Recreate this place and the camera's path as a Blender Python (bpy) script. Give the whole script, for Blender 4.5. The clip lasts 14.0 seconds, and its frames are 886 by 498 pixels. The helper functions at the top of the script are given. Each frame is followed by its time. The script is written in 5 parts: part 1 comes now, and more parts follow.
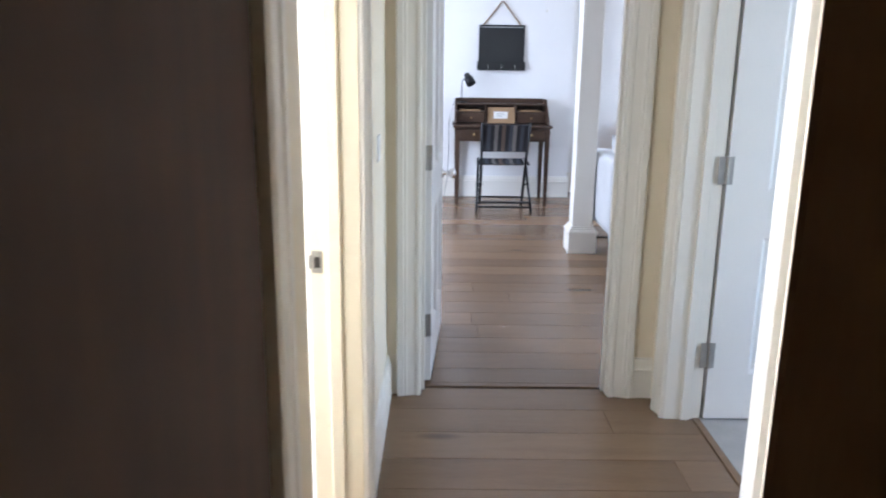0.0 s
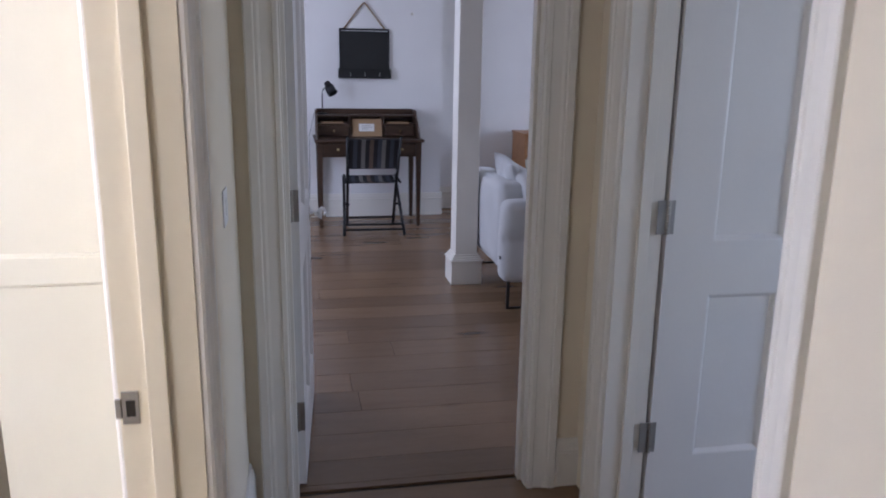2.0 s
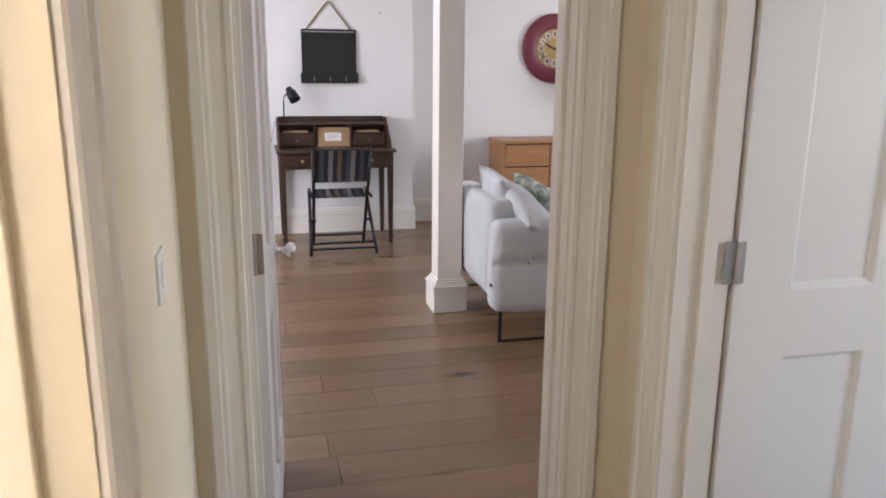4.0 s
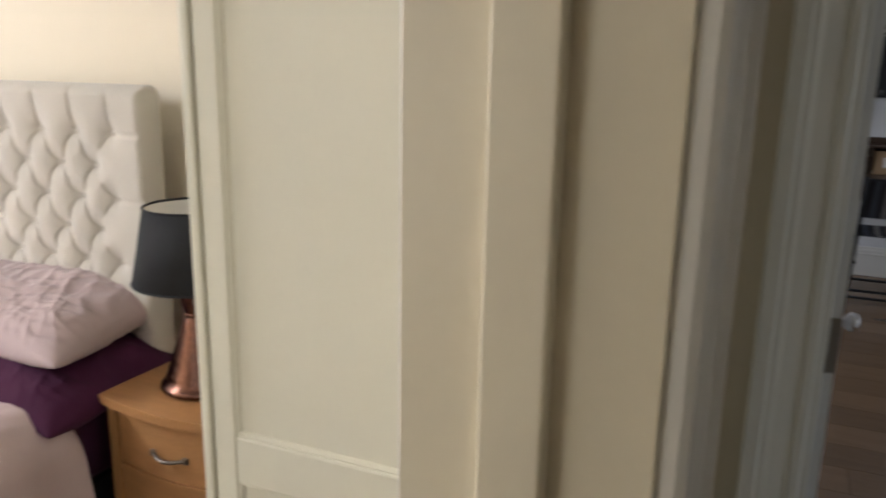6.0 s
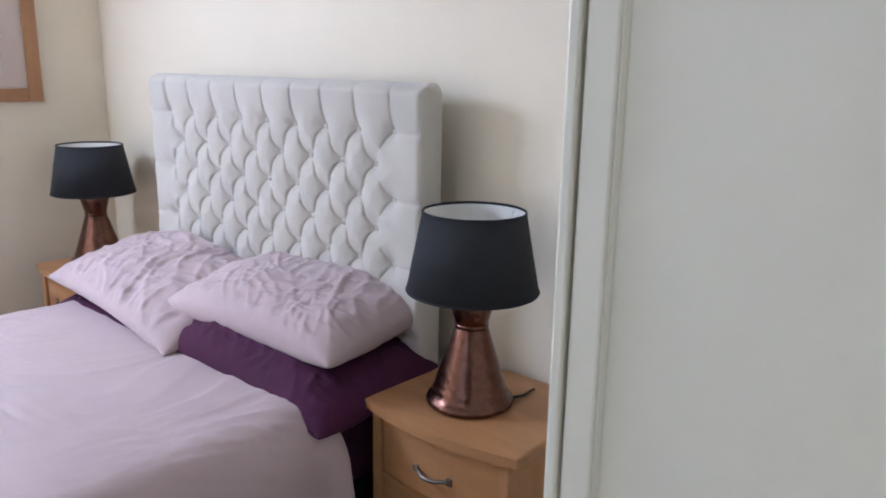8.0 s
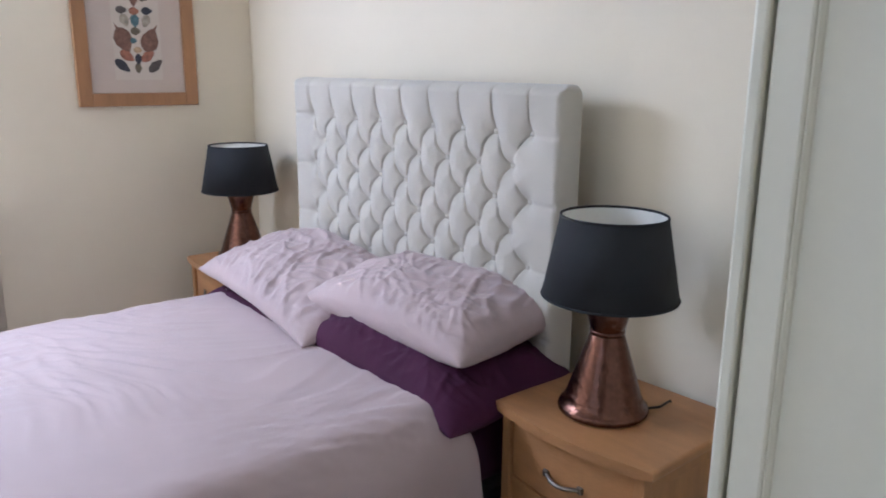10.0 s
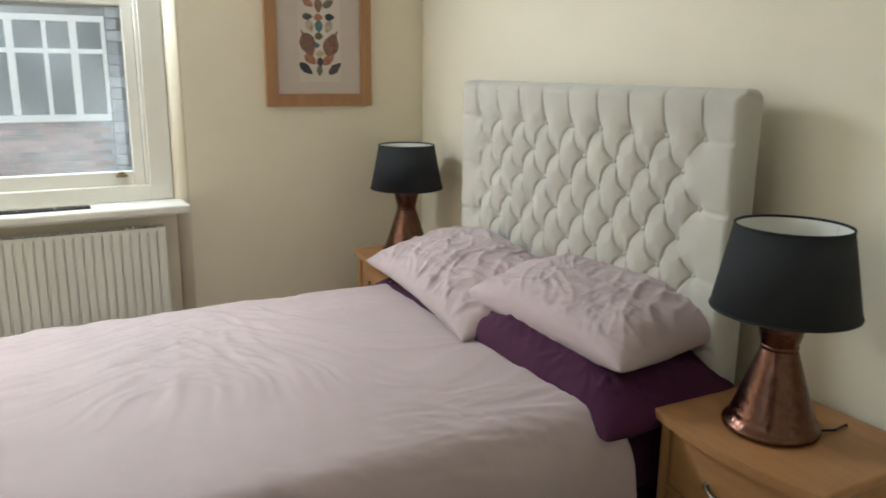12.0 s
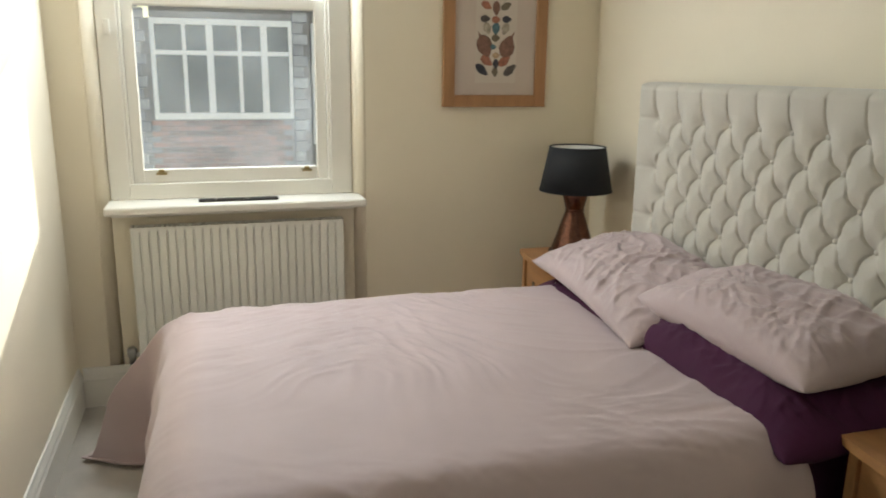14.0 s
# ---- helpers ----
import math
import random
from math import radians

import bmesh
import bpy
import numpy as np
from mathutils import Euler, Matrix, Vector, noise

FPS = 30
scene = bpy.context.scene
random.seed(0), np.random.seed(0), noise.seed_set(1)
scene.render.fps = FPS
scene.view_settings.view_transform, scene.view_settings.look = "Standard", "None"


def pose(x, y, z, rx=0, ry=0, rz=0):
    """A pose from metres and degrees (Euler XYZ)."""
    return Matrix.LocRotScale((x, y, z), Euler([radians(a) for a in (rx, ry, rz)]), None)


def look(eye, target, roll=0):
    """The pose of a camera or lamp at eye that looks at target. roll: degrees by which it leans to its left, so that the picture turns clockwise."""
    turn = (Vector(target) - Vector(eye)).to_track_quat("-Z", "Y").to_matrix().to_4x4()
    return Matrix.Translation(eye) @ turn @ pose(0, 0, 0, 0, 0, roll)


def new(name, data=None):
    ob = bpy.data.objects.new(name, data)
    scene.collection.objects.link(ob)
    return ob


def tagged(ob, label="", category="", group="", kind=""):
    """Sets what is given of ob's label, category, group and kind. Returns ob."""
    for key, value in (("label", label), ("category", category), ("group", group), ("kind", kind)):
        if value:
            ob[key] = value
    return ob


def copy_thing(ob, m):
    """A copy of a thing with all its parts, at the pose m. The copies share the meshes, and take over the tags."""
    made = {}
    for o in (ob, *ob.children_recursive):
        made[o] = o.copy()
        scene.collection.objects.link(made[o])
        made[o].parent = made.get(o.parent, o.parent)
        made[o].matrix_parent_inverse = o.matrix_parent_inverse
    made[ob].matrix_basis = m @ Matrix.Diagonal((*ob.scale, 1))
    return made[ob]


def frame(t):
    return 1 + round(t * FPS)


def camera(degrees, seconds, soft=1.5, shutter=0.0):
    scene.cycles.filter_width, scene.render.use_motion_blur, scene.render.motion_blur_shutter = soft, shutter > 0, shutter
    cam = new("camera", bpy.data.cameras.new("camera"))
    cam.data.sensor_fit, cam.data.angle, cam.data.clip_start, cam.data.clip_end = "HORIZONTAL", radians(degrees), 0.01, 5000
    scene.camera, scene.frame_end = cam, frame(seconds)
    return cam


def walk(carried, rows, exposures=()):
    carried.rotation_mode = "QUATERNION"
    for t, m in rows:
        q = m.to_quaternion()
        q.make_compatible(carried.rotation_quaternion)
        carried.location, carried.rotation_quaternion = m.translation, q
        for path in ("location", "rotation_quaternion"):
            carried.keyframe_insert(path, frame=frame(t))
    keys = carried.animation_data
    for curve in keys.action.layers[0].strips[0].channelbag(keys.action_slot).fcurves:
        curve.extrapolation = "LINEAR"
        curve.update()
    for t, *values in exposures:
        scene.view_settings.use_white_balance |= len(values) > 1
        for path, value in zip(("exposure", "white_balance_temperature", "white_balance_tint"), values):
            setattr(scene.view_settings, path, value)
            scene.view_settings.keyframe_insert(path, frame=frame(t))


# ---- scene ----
cam = camera(60.3, 14.0, soft=1.8, shutter=0.5)
PATH = [
    (0, (-0.31, -3.032, 1.331), (-0.302, -1.089, 0.854), 0.7),
    (0.5, (-0.274, -2.891, 1.355), (-0.148, -0.951, 0.885), 0.6),
    (0.9, (-0.282, -2.789, 1.369), (-0.06, -0.857, 0.901), 0.8),
    (1, (-0.277, -2.751, 1.372), (-0.036, -0.822, 0.904), 0.8),
    (1.2, (-0.286, -2.676, 1.378), (-0.017, -0.75, 0.908), 0.9),
    (1.5, (-0.292, -2.558, 1.375), (0.003, -0.637, 0.902), 0.7),
    (2, (-0.344, -2.352, 1.39), (0.024, -0.444, 0.919), 0.9),
    (2.2, (-0.377, -2.27, 1.394), (0.027, -0.368, 0.923), 1.0),
    (4.3, (-0.349, -1.728, 1.4), (0.116, 0.161, 0.934), 0.5),
    (4.5, (-0.386, -1.657, 1.401), (-0.093, 0.266, 0.938), 0.5),
    (5, (-0.445, -1.527, 1.41), (-0.527, 0.416, 0.943), 0.5),
    (5.5, (-0.469, -1.457, 1.41), (-0.904, 0.439, 0.949), 0.4),
    (6, (-0.484, -1.412, 1.419), (-1.252, 0.375, 0.949), 1.1),
    (6.5, (-0.527, -1.376, 1.402), (-1.532, 0.288, 0.932), 1.1),
    (7, (-0.602, -1.349, 1.391), (-1.769, 0.208, 0.93), 1.1),
    (7.5, (-0.689, -1.327, 1.396), (-1.905, 0.191, 0.932), 1.1),
    (10, (-0.743, -1.351, 1.39), (-2.221, -0.086, 0.928), 0.5),
    (10.5, (-0.739, -1.366, 1.393), (-2.27, -0.164, 0.933), 0.6),
    (11, (-0.733, -1.377, 1.393), (-2.323, -0.254, 0.934), 0.5),
    (11.5, (-0.734, -1.388, 1.391), (-2.382, -0.352, 0.933), 0.6),
    (12, (-0.732, -1.405, 1.391), (-2.433, -0.459, 0.932), 0.6),
    (12.5, (-0.733, -1.424, 1.387), (-2.48, -0.566, 0.926), 0.7),
    (13, (-0.735, -1.436, 1.382), (-2.53, -0.682, 0.924), 0.7),
    (13.5, (-0.735, -1.44, 1.384), (-2.568, -0.784, 0.926), 0.7),
    (14, (-0.729, -1.448, 1.387), (-2.59, -0.878, 0.929), 0.7),
]
EXPOSURE = [
    (0.0, 3.0, 5500, 14), (0.5, 2.35, 6000, 16), (1.0, 2.1, 5900, 18), (1.5, 1.85, 5700, 22), (2.2, 1.65, 5500, 24), (4.5, 2.65, 6700, 19), (5.0, 2.25, 6700, 18), (5.5, 1.95, 6200, 15),
    (6.0, 0.75, 6200, 14), (6.5, 0.3, 6200, 14), (7.0, 0.35, 6000, 14), (7.5, 0.55, 5050, 17), (10.0, 0.38, 5050, 15), (11.0, 0.32, 5400, 7), (12.0, 0.15, 5800, 2), (14.0, -0.05, 6200, 3),
]
walk(cam, [(t, look(eye, target, roll)) for t, eye, target, roll in PATH], EXPOSURE)

# ---- world, sun, lights ----
SUN_DIR = Vector((0.84, -0.54, -0.27)).normalized()
world = bpy.data.worlds.new("sky")
scene.world = world
world.use_nodes = True
wn = world.node_tree.nodes
sky = wn.new("ShaderNodeTexSky")
sky.sky_type = "NISHITA"
sky.sun_disc = False
sky.sun_elevation = math.asin(-SUN_DIR.z)
sky.sun_rotation = math.atan2(-SUN_DIR.x, -SUN_DIR.y)
wn["Background"].inputs["Strength"].default_value = 0.15
world.node_tree.links.new(sky.outputs["Color"], wn["Background"].inputs["Color"])


def sun_lamp():
    lamp = bpy.data.lights.new("sun", "SUN")
    lamp.energy, lamp.angle, lamp.color = 5.0, radians(0.6), (1.0, 0.95, 0.88)
    ob = new("sun", lamp)
    ob.matrix_world = look((-6, 4, 6), Vector((-6, 4, 6)) + SUN_DIR)


def window_light(name, at, towards, w, h, watts, colour):
    lamp = bpy.data.lights.new(name, "AREA")
    lamp.shape, lamp.size, lamp.size_y, lamp.energy, lamp.color = "RECTANGLE", w, h, watts, colour
    ob = new(name, lamp)
    ob.matrix_world = look(at, towards)


sun_lamp()
window_light("daylight_bedroom", (-4.03, -1.355, 2.0), (-2.6, -1.2, 0.6), 0.66, 0.5, 24, (0.93, 0.96, 1.0))
# fill lamp in an added, unseen window; brightens the wardrobe side and jamb
window_light("fill_bedroom_south", (-1.4, -2.09, 1.55), (-0.85, 0, 1.0), 0.44, 1.25, 2.0, (1.0, 0.95, 0.85))
# living room lamps stand in unseen openings; the right one is added fill
window_light("daylight_living_left", (-2.35, 2.6, 1.5), (0, 2.6, 1.2), 1.3, 1.6, 15, (0.86, 0.92, 1.0))
window_light("fill_living_right", (4.95, 3.2, 1.5), (0, 3.2, 1.3), 1.3, 1.6, 11, (0.86, 0.92, 1.0))
window_light("daylight_right_room", (3.05, -1.6, 1.5), (0, -1.2, 1.2), 1.1, 1.5, 3.8, (0.82, 0.9, 1.0))


# ---- materials ----
def material(name, colour, rough=0.6, metal=0.0, vary=0.06, scale=8.0, fine=120.0, bump=0.05, stretch=(1, 1, 1), per_object=0.0, sheen=0.0, coat=0.0, second=None, second_amount=0.0):
    """A procedural surface: colour varied at two scales, with fine relief."""
    m = bpy.data.materials.new(name)
    m.use_nodes = True
    nt = m.node_tree
    n, l = nt.nodes, nt.links
    b = n["Principled BSDF"]
    b.inputs["Roughness"].default_value = rough
    b.inputs["Metallic"].default_value = metal
    b.inputs["Sheen Weight"].default_value = sheen
    b.inputs["Coat Weight"].default_value = coat
    geo = n.new("ShaderNodeNewGeometry")
    mp = n.new("ShaderNodeMapping")
    mp.inputs["Scale"].default_value = stretch
    info = n.new("ShaderNodeObjectInfo")
    shift = n.new("ShaderNodeVectorMath")
    shift.operation = "MULTIPLY_ADD"
    comb = n.new("ShaderNodeCombineXYZ")
    for i in range(3):
        l.new(info.outputs["Random"], comb.inputs[i])
    l.new(comb.outputs[0], shift.inputs[0])
    shift.inputs[1].default_value = (7.3 * per_object,) * 3
    l.new(geo.outputs["Position"], shift.inputs[2])
    l.new(shift.outputs[0], mp.inputs["Vector"])
    big = n.new("ShaderNodeTexNoise")
    big.inputs["Scale"].default_value = scale
    big.inputs["Detail"].default_value = 4
    small = n.new("ShaderNodeTexNoise")
    small.inputs["Scale"].default_value = fine
    small.inputs["Detail"].default_value = 3
    l.new(mp.outputs[0], big.inputs["Vector"])
    l.new(mp.outputs[0], small.inputs["Vector"])
    add = n.new("ShaderNodeMath")
    add.operation = "MULTIPLY_ADD"
    add.inputs[1].default_value = 0.4
    l.new(small.outputs[0], add.inputs[0])
    l.new(big.outputs[0], add.inputs[2])
    ramp = n.new("ShaderNodeMapRange")
    ramp.inputs["From Min"].default_value, ramp.inputs["From Max"].default_value = 0.45, 0.95
    ramp.inputs["To Min"].default_value, ramp.inputs["To Max"].default_value = 1 - vary, 1 + vary
    l.new(add.outputs[0], ramp.inputs["Value"])
    last = ramp.outputs[0]
    if per_object:
        pr = n.new("ShaderNodeMapRange")
        pr.inputs["To Min"].default_value, pr.inputs["To Max"].default_value = 1 - per_object, 1 + per_object
        l.new(info.outputs["Random"], pr.inputs["Value"])
        mul = n.new("ShaderNodeMath")
        mul.operation = "MULTIPLY"
        l.new(last, mul.inputs[0])
        l.new(pr.outputs[0], mul.inputs[1])
        last = mul.outputs[0]
    base = n.new("ShaderNodeMix")
    base.data_type = "RGBA"
    base.inputs[6].default_value = (*colour, 1)
    base.inputs[7].default_value = (*(second or colour), 1)
    sr = n.new("ShaderNodeMapRange")
    sr.inputs["From Min"].default_value, sr.inputs["From Max"].default_value = 0.5, 0.75
    sr.inputs["To Max"].default_value = second_amount
    l.new(big.outputs[0], sr.inputs["Value"])
    l.new(sr.outputs[0], base.inputs[0])
    sc = n.new("ShaderNodeVectorMath")
    sc.operation = "SCALE"
    l.new(base.outputs[2], sc.inputs[0])
    l.new(last, sc.inputs["Scale"])
    l.new(sc.outputs[0], b.inputs["Base Color"])
    if bump:
        bp = n.new("ShaderNodeBump")
        bp.inputs["Strength"].default_value = bump
        bp.inputs["Distance"].default_value = 0.01
        l.new(add.outputs[0], bp.inputs["Height"])
        l.new(bp.outputs[0], b.inputs["Normal"])
    return m


def glass_material(name, tint=(1, 1, 1)):
    m = bpy.data.materials.new(name)
    m.use_nodes = True
    b = m.node_tree.nodes["Principled BSDF"]
    b.inputs["Base Color"].default_value = (*tint, 1)
    b.inputs["Roughness"].default_value = 0.02
    b.inputs["Transmission Weight"].default_value = 1.0
    b.inputs["IOR"].default_value = 1.1
    # a patchy translucent layer on the pane, put in as the haze of glare
    n, l = m.node_tree.nodes, m.node_tree.links
    glare_veil = n.new("ShaderNodeBsdfTranslucent")
    glare_veil.inputs["Color"].default_value = (0.85, 0.9, 0.95, 1)
    veil_patches = n.new("ShaderNodeTexNoise")
    veil_patches.inputs["Scale"].default_value = 2.4
    veil_patches.inputs["Detail"].default_value = 6.0
    geo = n.new("ShaderNodeNewGeometry")
    l.new(geo.outputs["Position"], veil_patches.inputs["Vector"])
    amount = n.new("ShaderNodeMapRange")
    amount.inputs["From Min"].default_value, amount.inputs["From Max"].default_value = 0.3, 0.75
    amount.inputs["To Min"].default_value, amount.inputs["To Max"].default_value = 0.015, 0.13
    l.new(veil_patches.outputs["Fac"], amount.inputs["Value"])
    mix = n.new("ShaderNodeMixShader")
    l.new(amount.outputs[0], mix.inputs[0])
    l.new(b.outputs[0], mix.inputs[1])
    l.new(glare_veil.outputs[0], mix.inputs[2])
    l.new(mix.outputs[0], n["Material Output"].inputs["Surface"])
    return m


def floor_wood(name):
    """Brown oak boards: grain along x, knots, a tone of its own for each board."""
    m = material(name, (0.20, 0.124, 0.07), rough=0.27, vary=0.16, scale=4.0, fine=60, bump=0.03, stretch=(0.4, 3, 1), per_object=0.16, second=(0.12, 0.07, 0.038), second_amount=0.6)
    nt = m.node_tree
    n, l = nt.nodes, nt.links
    b = n["Principled BSDF"]
    geo = n.new("ShaderNodeNewGeometry")
    mp = n.new("ShaderNodeMapping")
    mp.inputs["Scale"].default_value = (1.4, 4.2, 1)
    l.new(geo.outputs["Position"], mp.inputs["Vector"])
    vor = n.new("ShaderNodeTexVoronoi")
    vor.inputs["Scale"].default_value = 1.0
    l.new(mp.outputs[0], vor.inputs["Vector"])
    knot = n.new("ShaderNodeMapRange")
    knot.inputs["From Min"].default_value, knot.inputs["From Max"].default_value = 0.04, 0.15
    knot.inputs["To Min"].default_value, knot.inputs["To Max"].default_value = 0.35, 1.0
    l.new(vor.outputs["Distance"], knot.inputs["Value"])
    old = b.inputs["Base Color"].links[0].from_socket
    sc = n.new("ShaderNodeVectorMath")
    sc.operation = "SCALE"
    l.new(old, sc.inputs[0])
    l.new(knot.outputs[0], sc.inputs["Scale"])
    l.new(sc.outputs[0], b.inputs["Base Color"])
    return m


M = {
    "cream": material("cream_wall_paint", (0.80, 0.72, 0.57), 0.75, vary=0.025, scale=2.5, fine=240, bump=0.05),
    "white_wall": material("white_wall_paint", (0.80, 0.79, 0.78), 0.75, vary=0.025, scale=2.5, fine=240, bump=0.05),
    "ceiling": material("ceiling_paint", (0.82, 0.81, 0.78), 0.8, vary=0.02, scale=2.5, fine=240, bump=0.03),
    "trim": material("white_gloss_trim", (0.80, 0.77, 0.70), 0.38, vary=0.02, scale=4, fine=90, bump=0.01),
    # copy of the white trim, tinted with the warm bedroom light
    "trim_warm": material("warm_lit_gloss_trim", (0.80, 0.72, 0.55), 0.4, vary=0.02, scale=4, fine=90, bump=0.01),
    "door": material("white_door_paint", (0.80, 0.79, 0.77), 0.4, vary=0.02, scale=4, fine=90, bump=0.01),
    "floor": floor_wood("oak_floor"),
    "gap": material("floor_gap", (0.02, 0.014, 0.01), 0.9, bump=0),
    "carpet": material("beige_carpet", (0.42, 0.38, 0.33), 0.95, vary=0.12, scale=10, fine=500, bump=0.5, sheen=0.3),
    "carpet_grey": material("grey_carpet", (0.40, 0.39, 0.38), 0.95, vary=0.12, scale=10, fine=500, bump=0.5, sheen=0.3),
    "steel": material("brushed_steel", (0.42, 0.41, 0.39), 0.4, 1.0, vary=0.08, scale=20, fine=300, bump=0.02),
    "handle": material("pewter", (0.24, 0.21, 0.18), 0.42, 1.0, vary=0.15, scale=30, bump=0.04),
    "chrome": material("chrome", (0.8, 0.8, 0.8), 0.12, 1.0, vary=0.02, bump=0),
    "brass": material("old_brass", (0.35, 0.27, 0.13), 0.4, 1.0, vary=0.15, bump=0.05),
    # brown lifted to make up for the missing light on the ajar leaf
    "brown_wood_lifted": material("brown_veneer", (0.5, 0.29, 0.14), 0.6, vary=0.1, scale=3.0, fine=50, bump=0.03, stretch=(7, 7, 0.8)),
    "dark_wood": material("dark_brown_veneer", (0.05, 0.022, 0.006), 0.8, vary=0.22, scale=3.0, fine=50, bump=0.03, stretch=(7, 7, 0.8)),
    # painted shade for latch hole and drawer gaps; also the vent's own colour
    "dark": material("near_black", (0.03, 0.025, 0.02), 0.9, bump=0),
    "wardrobe": material("cream_wardrobe_paint", (0.79, 0.76, 0.63), 0.45, vary=0.02, scale=3, fine=120, bump=0.02),
    "oak": material("light_oak", (0.40, 0.20, 0.078), 0.42, vary=0.16, scale=3.0, fine=40, bump=0.04, stretch=(1.2, 8, 8)),
    "oak_side": material("light_oak_upright", (0.40, 0.20, 0.078), 0.42, vary=0.16, scale=3.0, fine=40, bump=0.04, stretch=(8, 8, 1.2)),
    "oak_frame": material("oak_picture_frame", (0.36, 0.185, 0.08), 0.45, vary=0.14, scale=4, fine=50, bump=0.03, stretch=(6, 6, 1)),
    "linen": material("oatmeal_linen", (0.54, 0.505, 0.44), 0.9, vary=0.05, scale=6, fine=700, bump=0.15, sheen=0.3),
    "pink": material("dusky_pink_cotton", (0.48, 0.375, 0.37), 0.7, vary=0.06, scale=5, fine=600, bump=0.1, sheen=0.25),
    "pink_back": material("pale_pink_cotton", (0.58, 0.50, 0.52), 0.9, vary=0.05, scale=5, fine=600, bump=0.1),
    "purple": material("deep_purple_cotton", (0.052, 0.004, 0.034), 0.9, vary=0.15, scale=6, fine=500, bump=0.1),
    "copper": material("hammered_copper", (0.14, 0.068, 0.048), 0.22, 1.0, vary=0.25, scale=60, fine=150, bump=0.22),
    "shade": material("black_lampshade", (0.012, 0.013, 0.016), 0.85, vary=0.2, scale=10, fine=700, bump=0.1),
    "shade_in": material("white_shade_lining", (0.75, 0.73, 0.68), 0.8, bump=0.03),
    "black": material("black_metal", (0.014, 0.014, 0.016), 0.45, 0.3, bump=0.02),
    "board": material("blackboard", (0.011, 0.012, 0.012), 0.6, vary=0.3, scale=4, fine=60, bump=0.02),
    "desk": material("dark_walnut", (0.055, 0.03, 0.017), 0.4, vary=0.25, scale=4, fine=40, bump=0.04, stretch=(1.2, 7, 7)),
    "card": material("tan_card", (0.36, 0.23, 0.12), 0.7, vary=0.06, bump=0.02),
    "paper": material("white_paper", (0.75, 0.74, 0.72), 0.8, vary=0.03, bump=0.01),
    "rope": material("jute_rope", (0.28, 0.2, 0.12), 0.95, vary=0.25, scale=80, fine=400, bump=0.4),
    "sofa": material("light_grey_sofa_cloth", (0.52, 0.525, 0.53), 0.92, vary=0.06, scale=5, fine=600, bump=0.15, sheen=0.3),
    "sideboard": material("honey_oak_sideboard", (0.40, 0.20, 0.085), 0.42, vary=0.14, scale=3, fine=40, bump=0.03, stretch=(1.2, 7, 7)),
    "red": material("clock_red", (0.17, 0.026, 0.04), 0.45, vary=0.1, bump=0.02),
    "parchment": material("clock_parchment", (0.42, 0.29, 0.12), 0.7, vary=0.12, scale=14, bump=0.01),
    "glass": glass_material("window_glass"),
    "frosted": material("lantern_glass", (0.45, 0.47, 0.5), 0.15, vary=0.05, bump=0),
    "radiator": material("white_radiator_enamel", (0.80, 0.79, 0.72), 0.3, vary=0.02, bump=0.01),
    "upvc": material("pale_blue_white_frames", (0.85, 0.87, 0.87), 0.4, vary=0.03, bump=0.01),
    "slate": material("grey_stone_wall", (0.20, 0.22, 0.25), 0.85, vary=0.3, scale=6, fine=40, bump=0.3),
    "outglass": material("far_window_glass", (0.07, 0.09, 0.1), 0.08, vary=0.3, scale=1.2, fine=6, bump=0.0),
}


# ---- helpers for building ----
def thing(name, loc, rz=0.0, label="", category="", group="", kind=""):
    e = new(name)
    e.matrix_world = pose(*loc, 0, 0, rz)
    return tagged(e, label, category, group, kind)


def part(name, bm, mat, parent=None, label="", smooth=False, at=None):
    me = bpy.data.meshes.new(name)
    bmesh.ops.recalc_face_normals(bm, faces=bm.faces)
    bm.to_mesh(me)
    bm.free()
    me.materials.append(mat)
    if smooth:
        for p in me.polygons:
            p.use_smooth = True
    ob = new(name, me)
    if parent:
        ob.parent = parent
    if at is not None:
        ob.matrix_local = at
    return tagged(ob, label)


def box(bm, x0, x1, y0, y1, z0, z1):
    v = [bm.verts.new(p) for p in ((x0, y0, z0), (x1, y0, z0), (x1, y1, z0), (x0, y1, z0), (x0, y0, z1), (x1, y0, z1), (x1, y1, z1), (x0, y1, z1))]
    for f in ((0, 3, 2, 1), (4, 5, 6, 7), (0, 1, 5, 4), (1, 2, 6, 5), (2, 3, 7, 6), (3, 0, 4, 7)):
        bm.faces.new([v[i] for i in f])
    return bm


def boxes(*dims, bevel=0.0, seg=2):
    bm = bmesh.new()
    for d in dims:
        box(bm, *d)
    if bevel:
        bmesh.ops.bevel(bm, geom=bm.edges[:], offset=bevel, segments=seg, affect="EDGES", profile=0.5)
    return bm


def prism(bm, outline, a, u, v, run):
    """The outline (u, v) at a, drawn out along run."""
    a, u, v, run = Vector(a), Vector(u), Vector(v), Vector(run)
    lo = [bm.verts.new(a + u * p + v * q) for p, q in outline]
    hi = [bm.verts.new(a + u * p + v * q + run) for p, q in outline]
    k = len(outline)
    for i in range(k):
        bm.faces.new((lo[i], lo[(i + 1) % k], hi[(i + 1) % k], hi[i]))
    bm.faces.new(lo[::-1])
    bm.faces.new(hi)
    return bm


